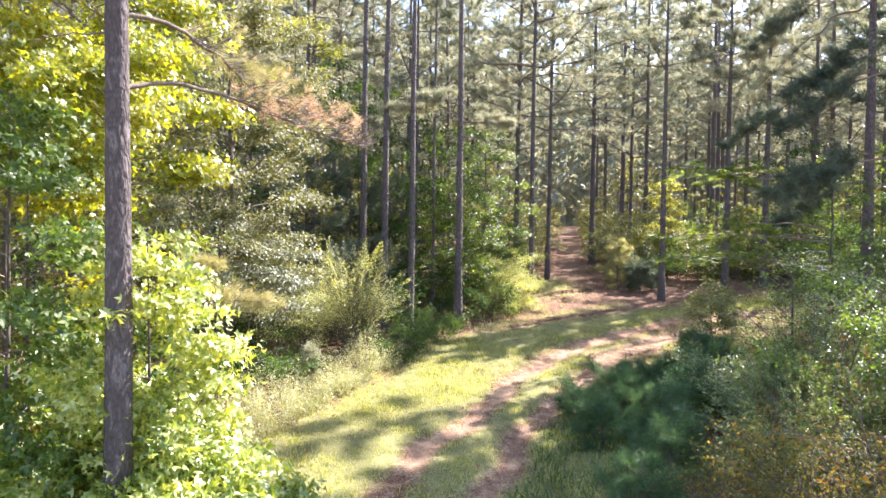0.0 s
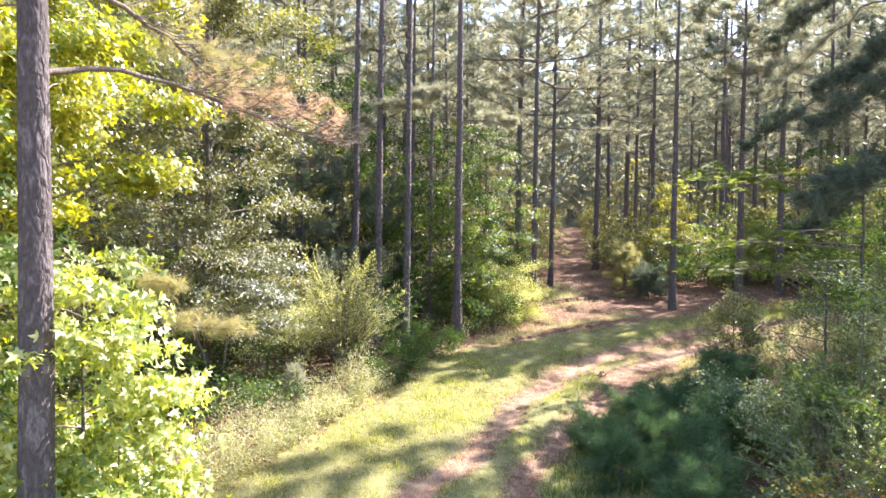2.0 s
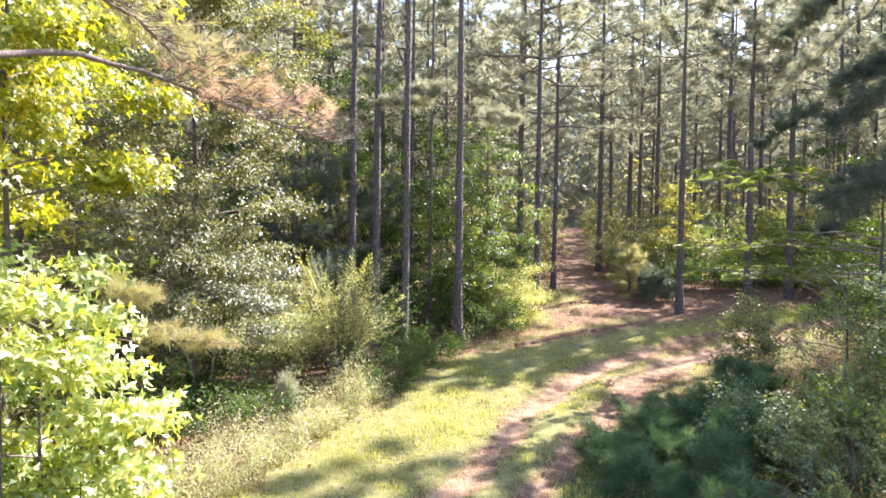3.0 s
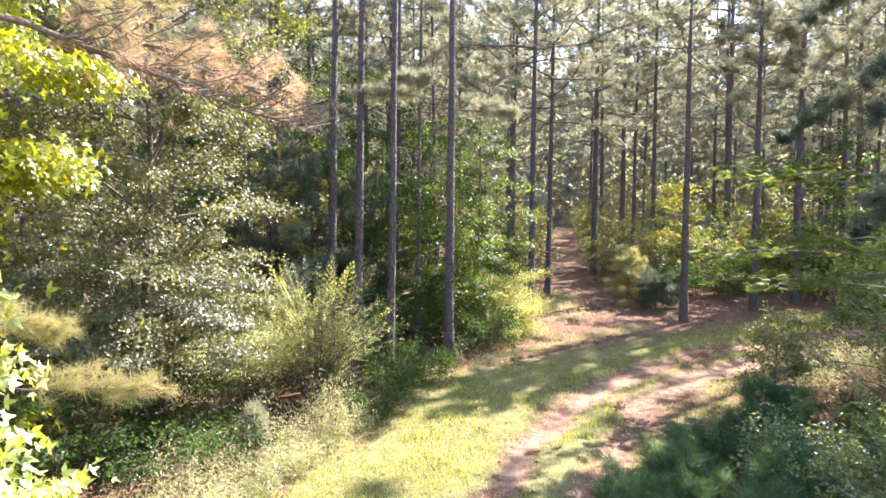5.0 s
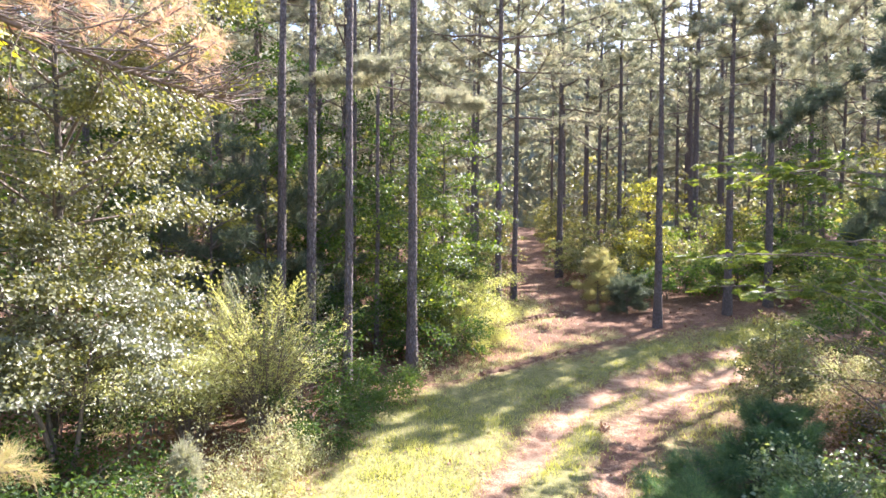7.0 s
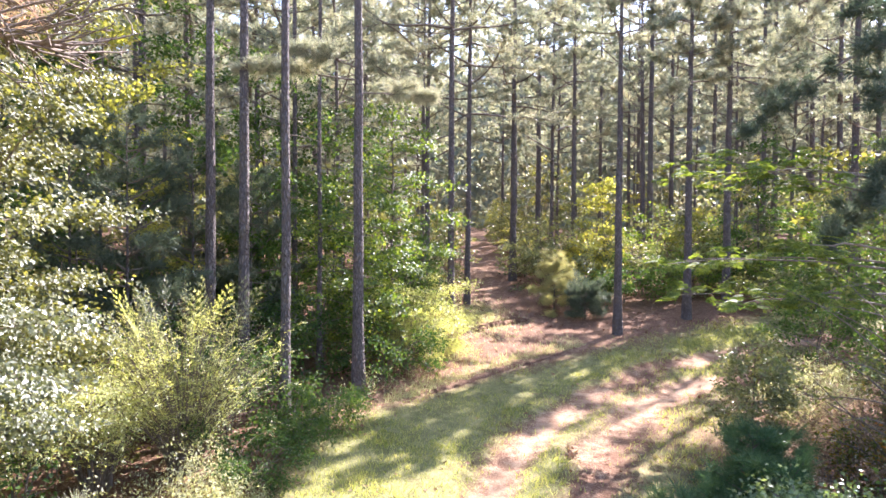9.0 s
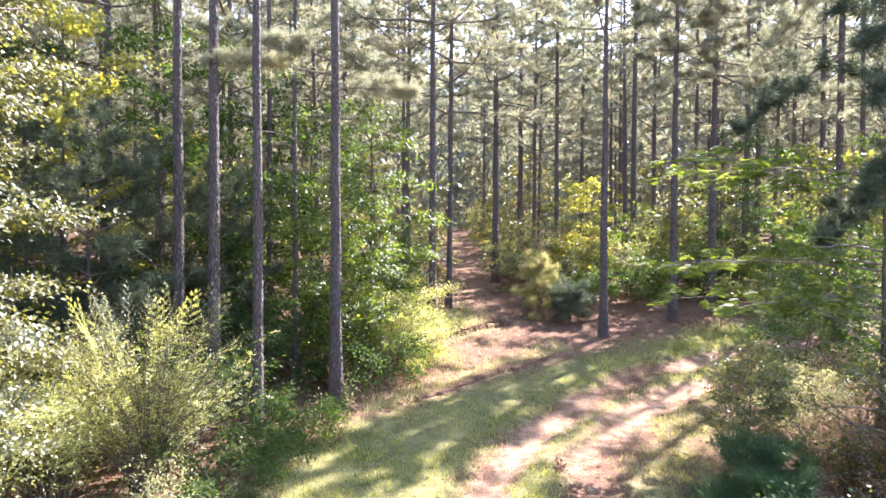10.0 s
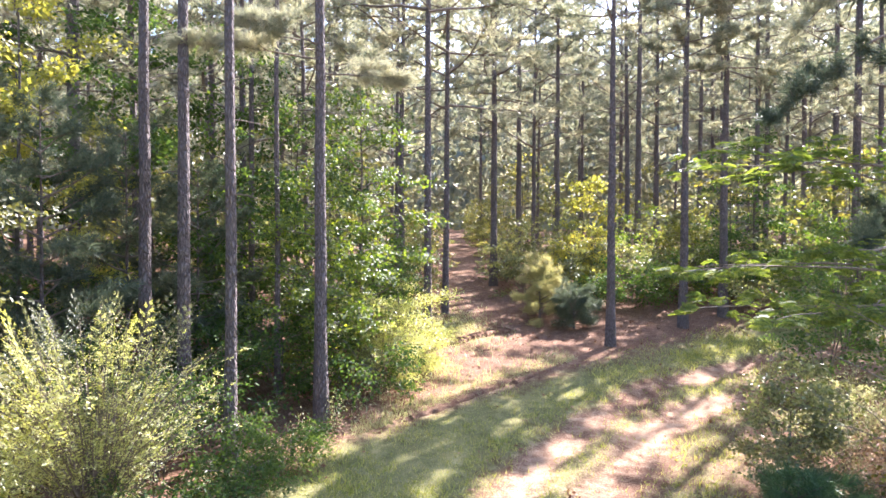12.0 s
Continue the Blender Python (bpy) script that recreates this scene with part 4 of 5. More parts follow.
# ---- beside the foot trail ----
leafy("understory_tree", on(1.7, 27.3), 240, 7.6, 0.06, 0.4, 1.9, 40, 300, 40, 0.105, OVAL, LEAF_BRIGHT, 0.42, 0.35, "bright green young broad-leaved tree beside the trail", "tree", tilt=0.6, face=(0.45, -0.45, 0.55))
leafy("understory_tree", on(0.6, 26.6), 243, 5.0, 0.04, 0.3, 1.6, 34, 260, 36, 0.1, OVAL, LEAF_BRIGHT, 0.4, 0.35, "bushy green tree at the wood's edge", "tree", tilt=0.6, face=(0.45, -0.45, 0.55))
leafy("privet_bush", on(2.5, 26.8), 241, 2.5, 0.02, 0.1, 1.15, 44, 420, 40, 0.075, LONG, LEAF_PALE, 0.34, 0.45, "pale rounded bush at the corner of the trail", "bush", stems=6, rise=0.6)
shoot_bush("privet_bush", on(2.1, 26.3), 242, 2.0, 1.1, 50, LEAF_PALE, "pale bush of arching shoots at the corner of the trail")
# shade under the pines is also painted into these leaves
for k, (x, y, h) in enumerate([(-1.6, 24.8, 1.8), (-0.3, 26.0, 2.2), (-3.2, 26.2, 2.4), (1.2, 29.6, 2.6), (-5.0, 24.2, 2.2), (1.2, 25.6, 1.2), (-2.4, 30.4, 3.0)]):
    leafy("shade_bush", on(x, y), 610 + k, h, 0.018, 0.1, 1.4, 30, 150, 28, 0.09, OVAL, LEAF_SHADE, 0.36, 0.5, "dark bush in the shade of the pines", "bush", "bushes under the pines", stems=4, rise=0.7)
# a belt of bushes that closes the ground behind the pines by the track
BELT = [(10.6, 34.6, 2.6), (12.0, 33.6, 1.7), (13.6, 34.9, 2.9), (15.0, 33.8, 2.0), (16.6, 34.6, 3.0), (18.2, 33.6, 2.2), (11.4, 37.4, 3.4), (14.6, 37.6, 3.8), (17.8, 37.4, 3.2), (19.8, 35.4, 3.4), (9.9, 37.6, 2.4), (20.4, 31.6, 2.8), (17.4, 30.6, 1.8), (21.6, 33.8, 3.6)]
for k, (x, y, h) in enumerate(BELT):
    leafy("understory_bush", on(x, y), 620 + k, h, 0.02, 0.1, 1.5, 26, 150, 24, 0.12, OVAL, (LEAF_DUSK, LEAF_GREEN, LEAF_DUSK, LEAF_SHADE)[k * 3 % 4], 0.4, 0.5, "leafy bush under the pines beside the track", "bush", "bushes behind the track", stems=4, rise=0.7)
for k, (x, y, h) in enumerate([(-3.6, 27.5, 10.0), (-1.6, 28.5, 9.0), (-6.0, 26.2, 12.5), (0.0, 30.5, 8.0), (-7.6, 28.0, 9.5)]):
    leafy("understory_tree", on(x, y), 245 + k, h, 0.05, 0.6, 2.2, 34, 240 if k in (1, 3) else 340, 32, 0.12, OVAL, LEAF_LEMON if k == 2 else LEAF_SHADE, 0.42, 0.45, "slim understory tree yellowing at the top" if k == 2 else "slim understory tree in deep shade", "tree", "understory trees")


def pine_bush(x, y, h, seed, mat, label, reach=0.95, limbs=44):
    pine("young_pine", on(x, y), seed, h, 0.03, 0.1, limbs, 20, 26, 0.24, 0.016, reach, mat, label, "young pines", stubs=0)


pine_bush(-3.4, 17.0, 0.9, 262, NEEDLES, "pale fluffy pine seedling among the weeds", 0.14, 18)
pine_bush(8.7, 32.8, 2.1, 260, NEEDLES_GOLD, "bushy pale yellow-green young pine beside the trail")
pine_bush(9.4, 31.3, 1.2, 261, NEEDLES_SHADED, "bushy young pine with needles coloured dark for shade")
for k, (x, y, h) in enumerate([(12.3, 36.5, 5.2), (11.5, 36.0, 2.6), (16.6, 36.0, 3.4)]):
    leafy("understory_tree", on(x, y), 265 + k, h, 0.035, 0.2, 1.15, 30, 190, 26, 0.14, OVAL, LEAF_YELLOW if k == 2 else LEAF_LEMON, 0.36, 0.5, "young broad-leaved tree turning yellow-green", "tree", "yellowing young trees")

# ---- right side ----
def mimosa():
    """A leaning trunk whose level limbs carry flat tiers of feathery compound leaves."""
    ob = thing("mimosa_tree", on(12.0, 20.4), "mimosa with flat sprays of feathery leaves", "tree")
    rng = np.random.default_rng(280)
    tl = trunk_line(6.4, rng, 0.03)
    v, f = tube(tl, np.linspace(0.07, 0.015, len(tl)), 8)
    part("trunk", mesh_of("trunk", v, f, BARK_GREY, True), ob)
    wood, twigs, green = Soup(), Soup(), Soup()
    for h, az, ln, rise in ((2.6, 3.1, 5.2, 0.14), (2.9, 3.45, 5.0, 0.1), (3.5, 3.2, 5.3, 0.1), (3.6, 2.9, 4.6, 0.1), (3.9, 3.6, 4.6, 0.12), (3.2, 3.75, 4.4, 0.08), (5.4, 3.2, 5.0, 0.16), (5.6, 2.95, 4.9, 0.14), (5.2, 3.45, 4.6, 0.18)):
        line = limb_line((0, 0, h), az, rise, ln, rng, 8, 0.1, 0.1)
        v, f = tube(line, np.linspace(0.03, 0.005, 8), 5)
        wood.add(v, f)
        for i in range(15):
            u = 0.35 + 0.65 * (i + rng.uniform(0, 0.8)) / 15
            root = along_line(line, np.array([u]))[0]
            fwd = unit(along_line(np.gradient(line, axis=0), np.array([u])))[0]
            side = np.cross(fwd, (0, 0, 1.0)) * (1 if i % 2 else -1)
            way = unit(fwd * rng.uniform(0.4, 0.9) + side * rng.uniform(0.4, 1.0))
            tip = root + way * rng.uniform(0.2, 0.75) * (1.3 - u) + np.array([0, 0, rng.normal(0, 0.14)])
            v, f = strew(TWIG_SHAPE, root[None], (tip - root)[None], rng.normal(0, 1, (1, 3)), [np.linalg.norm(tip - root)])
            twigs.add(v, f)
            m = rng.integers(4, 8)
            a = rng.uniform(-1.5, 1.5, m)
            left = np.cross((0, 0, 1.0), way)
            along = way * np.cos(a)[:, None] + left * np.sin(a)[:, None] + np.array([0, 0, 0.04]) + rng.normal(0, 0.06, (m, 3))
            v, f = strew(FROND, np.repeat([tip], m, 0) + rng.normal(0, 0.03, (m, 3)), along, np.array([-0.1, -0.35, 1.0]) + rng.normal(0, 0.35, (m, 3)), rng.uniform(0.17, 0.34, m))
            green.add(v, f)
    branchwork(wood, twigs, ob)
    tagged(part("crown", green.mesh("crown", LEAF_MIMOSA), ob), kind="stuff")


mimosa()
leafy("holly_bush", on(7.7, 18.9), 281, 2.5, 0.025, 0.3, 0.55, 34, 230, 28, 0.07, OVAL, LEAF_DUSK, 0.24, 0.7, "dark green bushy sapling at the track's edge", "bush", rise=0.8)
for k, (x, y, h, s, mt) in enumerate([(4.7, 9.0, 2.0, 1.2, LEAF_RUST), (8.6, 11.6, 3.4, 1.3, LEAF_GREEN), (5.8, 8.3, 2.6, 1.4, LEAF_RUST), (7.4, 12.8, 3.8, 1.6, LEAF_GREEN),
                                      (8.4, 10.2, 3.6, 1.7, LEAF_RUST), (6.2, 15.2, 1.1, 0.9, LEAF_BLUE), (9.6, 14.6, 3.8, 1.6, LEAF_BLUE), (9.6, 17.4, 0.8, 0.8, LEAF_RUST),
                                      (11.2, 18.2, 2.6, 1.4, LEAF_OAK), (9.6, 12.2, 3.2, 1.2, LEAF_RUST), (13.2, 20.0, 3.4, 1.5, LEAF_GREEN), (10.6, 16.4, 1.7, 1.1, LEAF_RUST)]):
    leafy("thicket_bush", on(x, y), 285 + k, h, 0.018, 0.15, s, 36, 230, 44 if k in (0, 2) else 28, 0.045 if k in (0, 2) else 0.075, OVAL, mt, 0.32, 0.6, "tangled thicket bush with green and rust leaves", "bush", "thicket bushes beside the track", stems=5, rise=0.8, tilt=0.55, face=(0.05, -0.3, 0.65))

# leaf colour darkened to stand for shade behind the mimosa
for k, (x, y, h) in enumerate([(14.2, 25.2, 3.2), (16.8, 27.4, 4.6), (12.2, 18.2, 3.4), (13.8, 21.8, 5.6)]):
    leafy("shade_bush", on(x, y), 670 + k, h, 0.02, 0.1, 1.5, 30, 200, 30, 0.09, OVAL, LEAF_SHADE, 0.34, 0.5, "green bush behind the mimosa, leaves toned dark as in shade", "bush", "dark bushes by the track", stems=4, rise=0.7)

for k, (x, y, h, s) in enumerate([(7.9, 11.0, 3.0, 1.4), (8.6, 13.4, 3.2, 1.4), (9.9, 17.6, 1.2, 0.9), (11.2, 18.6, 2.4, 1.2)]):
    shoot_bush("thicket_bush", on(x, y), 640 + k, h, s, 34, LEAF_RUST, "straggling bush of pale arching twigs and few rust leaves", 0.06, 2)

for k, (x, y, h) in enumerate([(4.6, 13.2, 1.1), (4.1, 11.7, 1.0), (5.5, 14.3, 1.2), (3.2, 10.4, 0.7), (6.6, 16.4, 1.0), (3.3, 13.3, 0.7), (3.2, 14.6, 0.6), (4.2, 15.2, 0.8), (4.9, 16.4, 0.7), (6.9, 17.7, 1.2), (7.5, 17.9, 1.0), (6.4, 16.9, 0.9)]):
    pine("young_pine", on(x, y), 680 + k, h, 0.025, 0.05, 22, 14, 20, 0.27, 0.014, 0.75, NEEDLES_BLUE, "bushy blue-green pine seedling in the shade of the track", "pine seedlings", stubs=0)
for k, (x, y, h, s) in enumerate([(6.6, 12.9, 2.2, 1.3), (7.8, 14.2, 2.5, 1.3), (5.7, 11.0, 1.7, 1.1), (7.0, 11.4, 2.4, 1.2)]):
    shoot_bush("thicket_bush", on(x, y), 690 + k, h, s, 60, LEAF_BLUE, "thicket of arching shoots with narrow blue-green leaves", 0.11, 5)
for k, (x, y, h, s) in enumerate([(6.2, 11.5, 2.3, 1.2), (7.3, 13.3, 2.8, 1.3), (6.7, 10.1, 2.7, 1.3), (5.3, 9.6, 2.2, 1.1)]):
    shoot_bush("thicket_bush", on(x, y), 740 + k, h, s, 30, LEAF_YELLOW, "straggling bush of bare pale twigs and few yellow leaves", 0.05, 3)

# a slim tree with bare slanting limbs, and a twig lying in the track
leafy("slim_tree", on(9.3, 17.3), 660, 3.6, 0.045, 0.4, 2.0, 12, 30, 12, 0.085, OVAL, LEAF_YELLOW, 0.3, 0.6, "slim leaning tree with bare slanting limbs and few leaves", "tree", rise=0.9, lean=0.06, toward=2.9)


def fallen_twig(x, y, turn, size, seed):
    ob = thing("fallen_twig", on(x, y, 0.03), "dead brown twig with curled leaves lying on the track", "twig")
    rng = np.random.default_rng(seed)
    wood, twigs, dead = Soup(), Soup(), Soup()
    for k in range(5):
        line = limb_line((0.12 * k * size, 0, 0.02), turn + (k - 2) * 0.55, 0.08, size * rng.uniform(0.5, 1.0), rng, 5, 0.1, 0.2)
        v, f = tube(line, np.linspace(0.012, 0.004, 5), 5)
        wood.add(v, f)
        c = along_line(line, rng.uniform(0.2, 1, 9)) + rng.normal(0, 0.02, (9, 3))
        v, f = strew(OVAL, c, rng.normal(0, 1, (9, 3)), rng.normal(0, 1, (9, 3)), rng.uniform(0.05, 0.1, 9))
        dead.add(v, f)
    branchwork(wood, twigs, ob)
    tagged(part("dead_leaves", dead.mesh("dead_leaves", LITTER), ob), kind="stuff")


for k, (x, y, h) in enumerate([(10.6, 20.9, 1.0), (11.6, 21.6, 1.2), (9.9, 20.2, 0.7)]):
    leafy("dry_shrub", on(x, y), 720 + k, h, 0.012, 0.05, 0.8, 22, 110, 28, 0.07, LONG, WEED, 0.25, 0.6, "pale dry shrub on the far side of the track", "bush", "dry shrubs by the track", stems=5, rise=0.9)

for k, (x, y, h) in enumerate([(9.0, 18.3, 0.9), (9.8, 18.8, 1.1), (10.6, 19.3, 1.2), (9.4, 17.2, 1.0), (8.6, 17.4, 0.7)]):
    leafy("dry_shrub", on(x, y), 730 + k, h, 0.012, 0.05, 0.8, 22, 90, 26, 0.065, LONG, DRY_LEAF, 0.25, 0.6, "withered red-brown shrub beside the track", "bush", "withered shrubs by the track", stems=5, rise=0.9)
fallen_twig(4.3, 19.9, 0.4, 0.55, 1)
fallen_twig(1.2, 24.2, 2.4, 0.35, 2)

# ---- the wood all round ----
rng = np.random.default_rng(11)


def free_ground(x, y, margin):
    g1, _ = gap_to(TRACK, np.array([x]), np.array([y]))
    g2, _ = gap_to(TRAIL, np.array([x]), np.array([y]))
    if g1[0] < margin + 1.2 or g2[0] < margin:
        return False
    if y < 23.5 and -10 < x < 13.5:
        return False
    if (y < 38 and 3 < x < 18) or (y < 29 and -8 < x <= 3):
        return False
    if y < 3 and abs(x) < 6:
        return False
    return all(math.hypot(x - p[1], y - p[2]) > 2.6 for p in PINES)


def in_clearing(x, y):
    """The open strip over the bend of the track, where no tall tree stands."""
    across = 0.8 * y - 0.6 * x
    beam = 0.788 * y - 0.616 * x
    if (19.0 < beam < 23.2 and 12 < x < 30) or (33.6 < beam < 36.2 and 15 < x < 34):
        return True
    if 10.0 < beam < 14.5 and 12 < x < 34:
        return True
    return 7.5 < across < 18.6 and x > 2 and math.hypot(x, y - 15) < 26


near_pines = [pine("pine_tree", on(*p), 300 + k, 20.5 + k, 0.13 + 0.01 * k, 7.0 + 0.6 * k, limbs=40, tufts=22, reach=3.0, label=TALL) for k, p in enumerate([(-6.4, 31.0), (29.5, 52.0), (-13.0, 26.6), (24.5, 47.0)])]
far_pines = [pine("pine_tree", on(*p), 310 + k, 20.5 + k, 0.13 + 0.012 * k, 5.8 + 0.7 * k, 39, 17, 8, 0.42, 0.07, reach=3.7, label="tall pine deep in the wood", group="far pines of the wood", stubs=3)
             for k, p in enumerate([(2.0, 47.0), (20.5, 56.0), (-16.0, 48.0)])]
spots = []
for gy in np.arange(-14, 76, 4.9):
    for gx in np.arange(-50, 60, 4.9):
        x, y = gx + rng.uniform(-2.3, 2.3), gy + rng.uniform(-2.3, 2.3)
        if x < -9 - max(y, 0) * 0.68 or x > min(52, 12 + max(y, 0) * 0.9) or not free_ground(x, y, 2.6) or in_clearing(x, y):
            continue
        dist = math.hypot(x, y - 6)
        # unseen pines behind the camera stay dense enough to hold back sky light
        if (y > 58 or y < 8 or x < -20) and rng.uniform() < 0.4:
            continue
        src = near_pines if dist < 26 and y > 12 else far_pines
        ob = src[rng.integers(len(src))]
        s = rng.uniform(0.85, 1.1)
        copy_thing(ob, pose(*on(x, y), rng.normal(0, 0.8), rng.normal(0, 0.8), rng.uniform(0, 360)) @ Matrix.Diagonal((s, s, s * rng.uniform(0.92, 1.08), 1)))
        spots.append((x, y))

for x, y, s in ((20.6, 36.6, 1.0), (23.6, 35.3, 0.93), (22.0, 31.4, 0.8), (25.4, 39.2, 1.0), (22.6, 38.6, 1.0)):
    copy_thing(near_pines[int(x) % 4], pose(*on(x, y), 0, 0, 70 * x) @ Matrix.Diagonal((s * 1.1, s * 1.1, s, 1)))

near_under = [leafy("understory_tree", on(*p), 330 + k, 5.5 + k, 0.045, 0.3, 2.1, 24, 160, 21, 0.14, OVAL, mt, 0.42, 0.45, "slim broad-leaved tree under the pines", "tree", "understory trees")
              for k, (p, mt) in enumerate([((-8.0, 24.5), LEAF_SHADE), ((17.6, 27.8), LEAF_GREEN), ((18.5, 34.0), LEAF_SHADE)])]
far_under = [leafy("understory_tree", on(*p), 340 + k, 4.2 + 1.2 * k, 0.04, 0.1, 2.1, 16, 64, 13, 0.27, OVAL, mt, 0.5, 0.5, "small broad-leaved tree far in the wood", "tree", "far understory trees")
             for k, (p, mt) in enumerate([((3.0, 44.0), LEAF_DUSK), ((14.5, 52.0), LEAF_DUSK), ((17.0, 58.0), LEAF_OAK)])]
for gy in np.arange(-8, 64, 3.9):
    for gx in np.arange(-40, 62, 3.9):
        x, y = gx + rng.uniform(-1.9, 1.9), gy + rng.uniform(-1.9, 1.9)
        if x < -7 - max(y, 0) * 0.68 or x > min(46, 10 + max(y, 0) * 0.85) or not free_ground(x, y, 2.4) or rng.uniform() < (0.38 if y < 42 else 0.7):
            continue
        src = near_under if math.hypot(x, y - 6) < 25 and y > 12 else far_under
        s = rng.uniform(0.55, 1.15) * (1.25 if x < 0 else 1.0)
        copy_thing(src[rng.integers(3)], pose(*on(x, y), 0, 0, rng.uniform(0, 360)) @ Matrix.Diagonal((s, s, s, 1)))


# low growth along both sides of the foot trail
for k in range(80):
    i = rng.uniform(0.25, 0.95) * (len(TRAIL) - 1)
    a = int(i)
    c = TRAIL[a] + (TRAIL[a + 1] - TRAIL[a]) * (i - a)
    side = 1 if k % 2 else -1
    x, y = c[0] + side * rng.uniform(1.5, 3.4) * (1.25 if c[1] < 40 else 1.0), c[1] + rng.uniform(-1, 1)
    if any(math.hypot(x - p[1], y - p[2]) < 0.6 for p in PINES) or (y < 38 and x > 6) or y < 31:
        continue
    s = rng.uniform(0.28, 0.55)
    copy_thing((near_under if y < 34 else far_under)[rng.integers(3)], pose(*on(x, y), 0, 0, rng.uniform(0, 360)) @ Matrix.Diagonal((s * 1.15, s * 1.15, s, 1)))


def far_woods():
    """The wood's far mass on a rise past the trees that can be told apart: loose tops before a wooded slope."""
    r = np.random.default_rng(9)
    n = 26000
    a = r.uniform(0.25, 2.9, n)
    d = r.uniform(70, 112, n)
    x, y = 5 + d * np.cos(a), 12 + d * np.sin(a)
    z = land(x, y) + 46 * r.uniform(0.05, 1, n) * (0.75 + 0.25 * np.sin(a * 23) * np.sin(a * 9 + 1))
    v, f = strew(tuft_shape(8, 0.17, r, 1.4), np.stack([x, y, z], -1), r.normal(0, 1, (n, 3)), r.normal(0, 1, (n, 3)), r.uniform(0.9, 1.6, n))
    tagged(new("far_woods", mesh_of("far_woods", v, f, NEEDLES)), "distant pine tops closing the view", "woods", kind="stuff")
    na, nz = 260, 12
    A, H = np.meshgrid(np.linspace(-0.1, 3.24, na), np.linspace(0, 1, nz))
    top = 33 + 4 * np.sin(A * 17) * np.sin(A * 41 + 1) + 2.5 * np.sin(A * 95)
    D = 116 + 14 * H + r.normal(0, 1.2, A.shape)
    X, Y = 5 + D * np.cos(A), 12 + D * np.sin(A)
    Z = land(X, Y) - 1 + H * (top + r.normal(0, 0.8, A.shape))
    i, j = np.meshgrid(np.arange(nz - 1), np.arange(na - 1), indexing="ij")
    f = np.stack([i * na + j, i * na + j + 1, (i + 1) * na + j + 1, (i + 1) * na + j], -1).reshape(-1, 4)
    tagged(new("backdrop", mesh_of("backdrop", np.stack([X, Y, Z], -1).reshape(-1, 3), f, WOODS)), "wooded slope far beyond the pines", "woods", kind="structure")


far_woods()


# ---- grass, weeds, fallen leaves ----
def scatter_grass():
    r = np.random.default_rng(21)
    n = 540000
    x, y = r.uniform(-7, 15, n), r.uniform(-1, 34, n)
    g, s, _, _ = masks(x, y)
    keep = r.uniform(0, 1, n) < g ** 1.6 * (1 - s) * np.clip(1.25 - (y - 9) / 45, 0.3, 1)
    x, y = x[keep], y[keep]
    p = np.stack([x, y, land(x, y) - 0.01], -1)
    clump = np.sin(x * 3.1 + 1.7 * np.sin(y * 2.3)) * np.sin(y * 2.7 + x)
    size = 0.075 * r.uniform(0.5, 1.5, len(x)) * (1 + 0.5 * np.clip(clump, 0, 1)) + 0.015 * np.clip(x - 2.2 - (y - 13) * 0.42, 0, 1)
    v, f = strew((BLADE[0] * np.array([1, 1.7, 1]), BLADE[1]), p, r.normal(0, 0.5, (len(x), 3)) + np.array([0, 0, 1.0]), r.normal(0, 1, (len(x), 3)), size)
    tagged(new("grass", mesh_of("grass", v, f, GRASS)), "short yellow-green grass between and beside the tracks", "grass", kind="stuff")


def scatter_dry_grass():
    """Tan dead grass on the banks and the sunny side of the foot trail."""
    r = np.random.default_rng(31)
    x = np.concatenate([r.normal(5.1, 0.75, 5000), r.uniform(1.2, 8, 5000), r.normal(3.6, 0.5, 1500)])
    y = np.concatenate([r.normal(32.3, 1.6, 5000), np.zeros(5000), r.normal(27.6, 0.9, 1500)])
    y[5000:10000] = 23.9 + (x[5000:10000] - 2.1) * 0.66 + np.abs(r.normal(0, 0.55, 5000))
    p = np.stack([x, y, land(x, y) - 0.01], -1)
    n = len(x)
    v, f = strew((BLADE[0] * np.array([1, 1.3, 1]), BLADE[1]), p, r.normal(0, 0.6, (n, 3)) + np.array([0, 0, 0.9]), r.normal(0, 1, (n, 3)), r.uniform(0.07, 0.2, n))
    tagged(new("dry_grass", mesh_of("dry_grass", v, f, WEED)), "tan dead grass on the bank and trail side", "grass", kind="stuff")


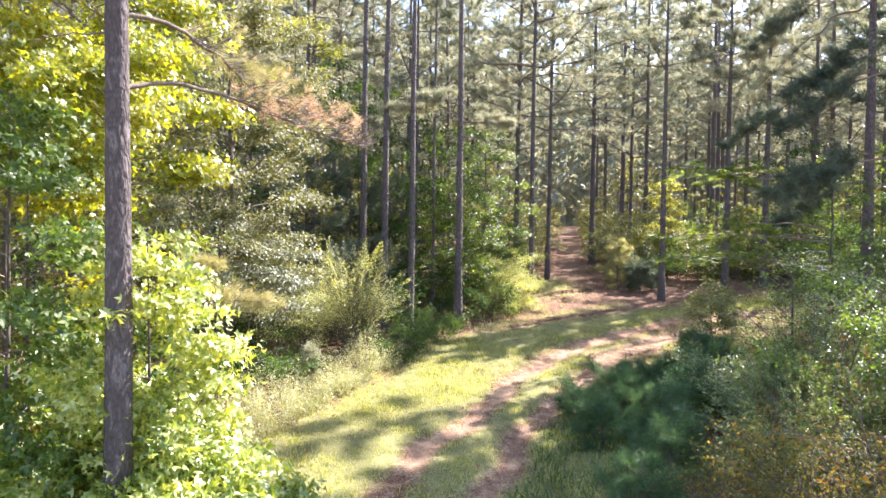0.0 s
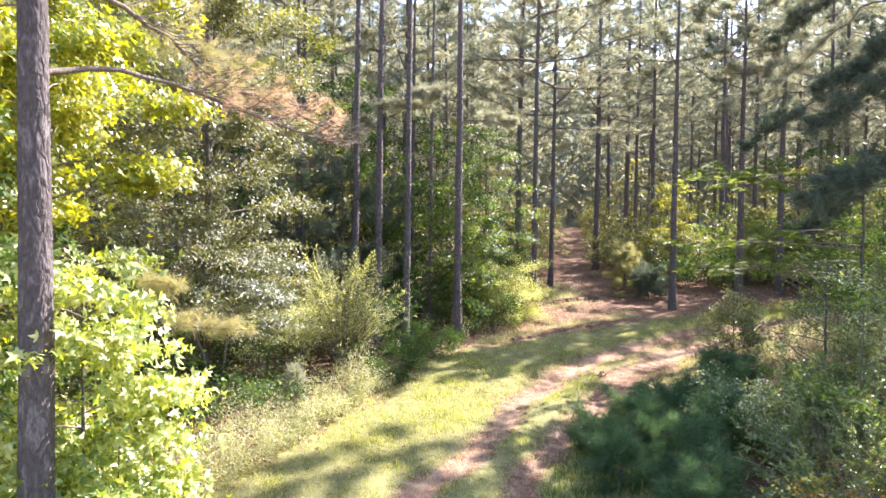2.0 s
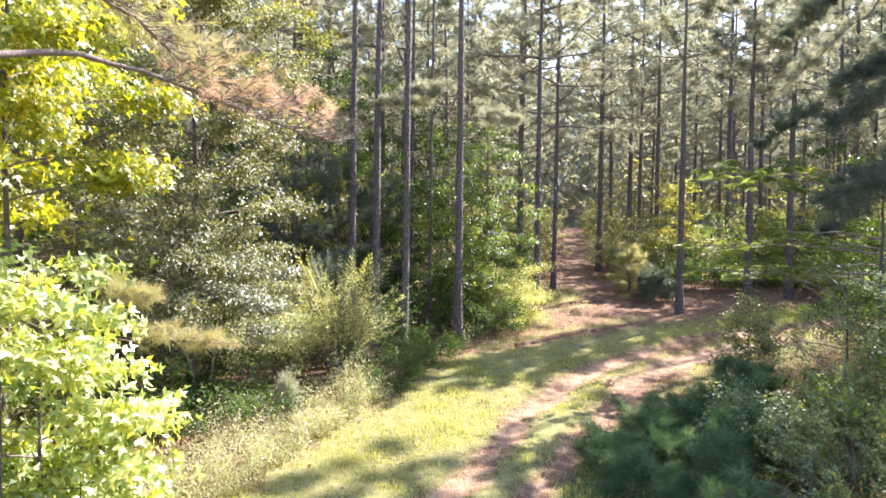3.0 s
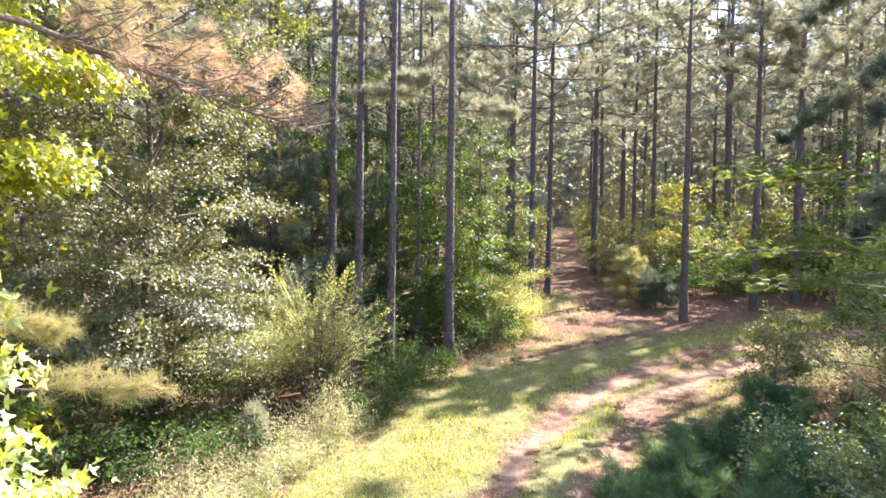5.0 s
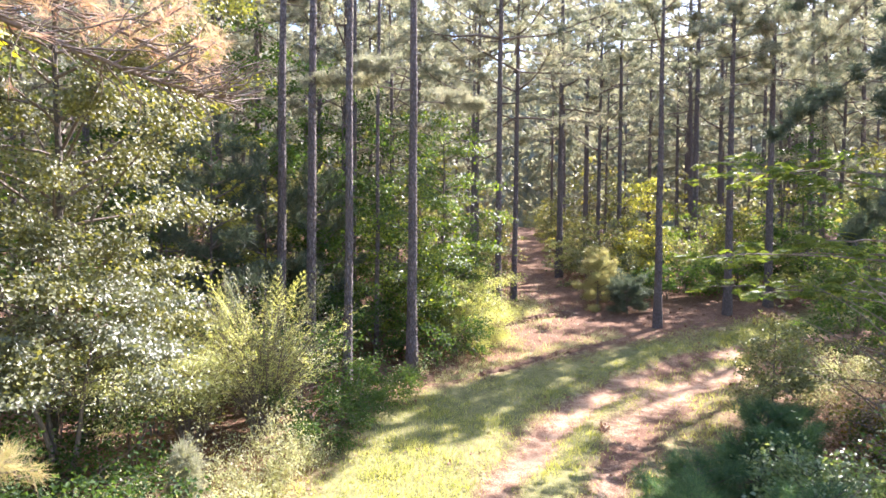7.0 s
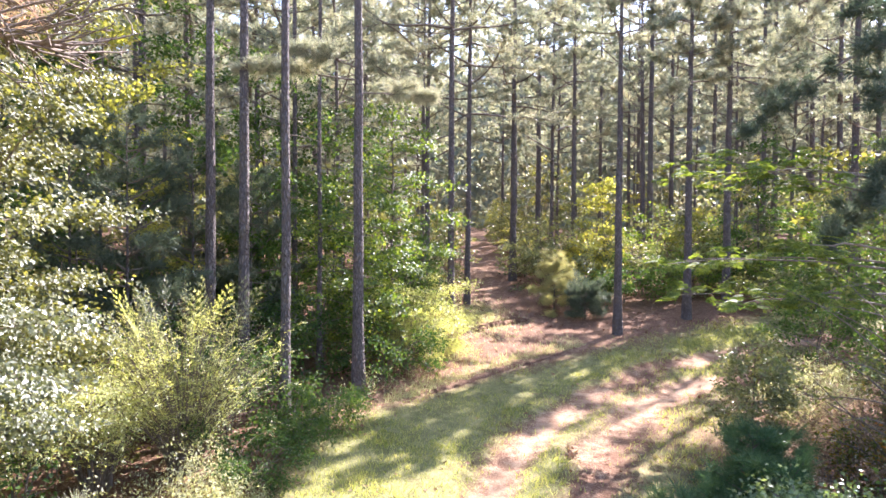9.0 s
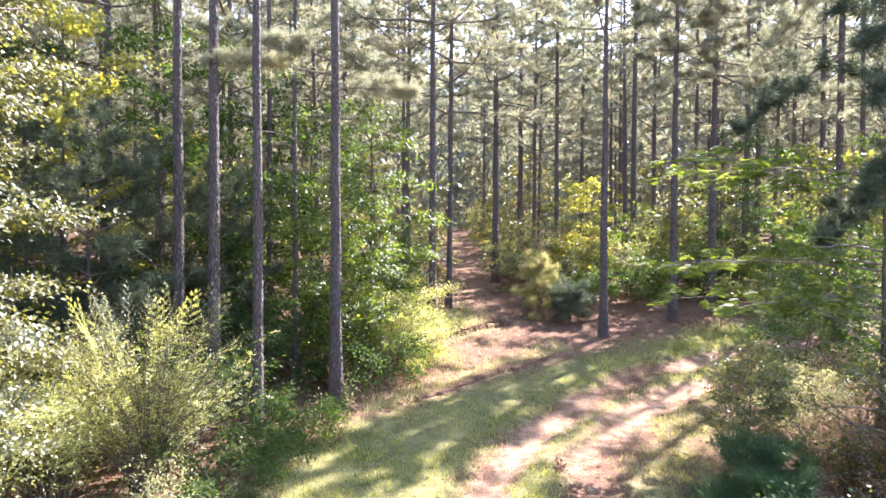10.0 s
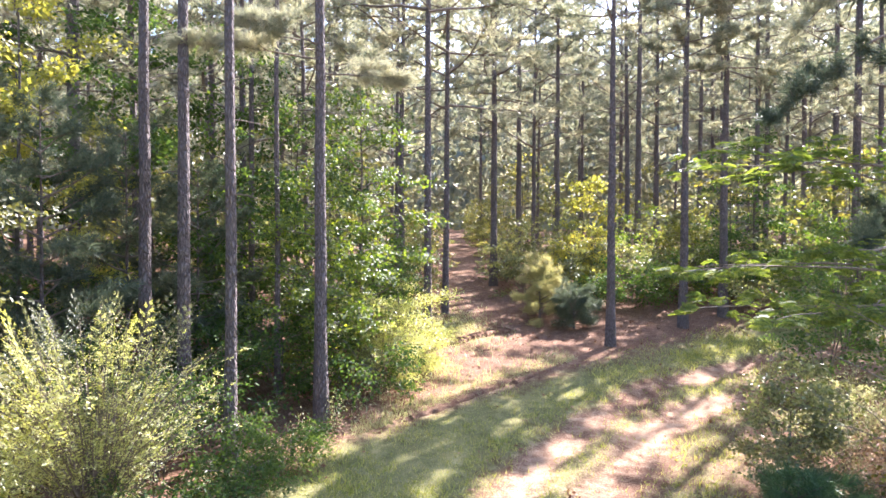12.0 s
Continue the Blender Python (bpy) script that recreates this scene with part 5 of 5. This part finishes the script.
def scatter_weeds():
    r = np.random.default_rng(22)
    n = 1250
    t = np.where(r.uniform(0, 1, n) < 0.93, r.uniform(0.1, 0.4, n), r.uniform(0.4, 1, n))
    e = np.stack([np.interp(t, np.linspace(0, 1, len(LEFT_EDGE)), LEFT_EDGE[:, i]) for i in (0, 1)], -1)
    off = np.abs(r.normal(0, 0.8, n)) - 0.2
    x, y = e[:, 0] - off * 0.93, e[:, 1] + off * 0.4
    soup = Soup()
    for i in range(n):
        h = r.uniform(0.3, 1.0) * (0.45 + 0.5 * min(1, off[i] + 0.3)) * (1.0 + 0.5 * math.sin(2.7 * x[i] + 1.3 * math.sin(2.1 * y[i])))
        b = np.array(on(x[i], y[i]))
        tip = b + np.array([r.normal(0, 0.18), r.normal(0, 0.18), h])
        m = 32
        u = r.uniform(0.15, 1, m)[:, None]
        c = b * (1 - u) + tip * u + r.normal(0, 0.07, (m, 3))
        v, f = strew(LONG, c, r.normal(0, 1, (m, 3)) + np.array([0, 0, 0.4]), r.normal(0, 0.5, (m, 3)) + np.array([0, 0, 1.0]), r.uniform(0.03, 0.08, m))
        soup.add(v, f)
        v, f = strew((BLADE[0] * np.array([1, 0.14, 1]), BLADE[1]), np.array([b]), np.array([tip - b]), np.array([[1.0, 0, 0]]), [h])
        soup.add(v, f)
    tagged(new("weeds", soup.mesh("weeds", WEED)), "pale dry weeds along the wood's edge", "weeds", kind="stuff")


def scatter_litter():
    r = np.random.default_rng(23)
    n = 52000
    x, y = r.uniform(-12, 24, n), r.uniform(-2, 48, n)
    g, s, _, dp = masks(x, y)
    keep = r.uniform(0, 1, n) < (1 - g) * (1 - s) ** 3 * np.where(dp < 1.2, 0.5, 1.0)
    x, y = x[keep], y[keep]
    p = np.stack([x, y, land(x, y) + r.uniform(0.0, 0.03, len(x))], -1)
    v, f = strew(OVAL, p, r.normal(0, 1, (len(x), 3)) * np.array([1, 1, 0.25]), r.normal(0, 0.45, (len(x), 3)) + np.array([0, 0, 1.0]), r.uniform(0.05, 0.12, len(x)))
    tagged(new("leaf_litter", mesh_of("leaf_litter", v, f, LITTER)), "brown fallen leaves and straw on the wood floor", "leaf litter", kind="stuff")


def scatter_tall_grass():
    """Lush longer grass beside the track, the shade there put into its dark colour."""
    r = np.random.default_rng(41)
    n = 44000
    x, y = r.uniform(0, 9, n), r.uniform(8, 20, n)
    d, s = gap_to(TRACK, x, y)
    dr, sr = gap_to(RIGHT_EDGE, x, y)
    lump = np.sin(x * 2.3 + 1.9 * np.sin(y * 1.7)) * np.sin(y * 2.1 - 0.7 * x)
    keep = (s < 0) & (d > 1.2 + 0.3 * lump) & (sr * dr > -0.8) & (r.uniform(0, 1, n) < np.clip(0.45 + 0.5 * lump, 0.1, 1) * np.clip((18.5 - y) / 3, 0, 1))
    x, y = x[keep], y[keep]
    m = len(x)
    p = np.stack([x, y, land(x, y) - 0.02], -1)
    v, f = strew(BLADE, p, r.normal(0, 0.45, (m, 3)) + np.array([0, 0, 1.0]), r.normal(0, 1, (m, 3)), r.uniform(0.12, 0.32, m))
    tagged(new("tall_grass", mesh_of("tall_grass", v, f, TALL_GRASS)), "lush grass beside the track, shade put into its dark green", "grass", kind="stuff")


scatter_grass()
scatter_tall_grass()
scatter_dry_grass()
scatter_weeds()
scatter_litter()
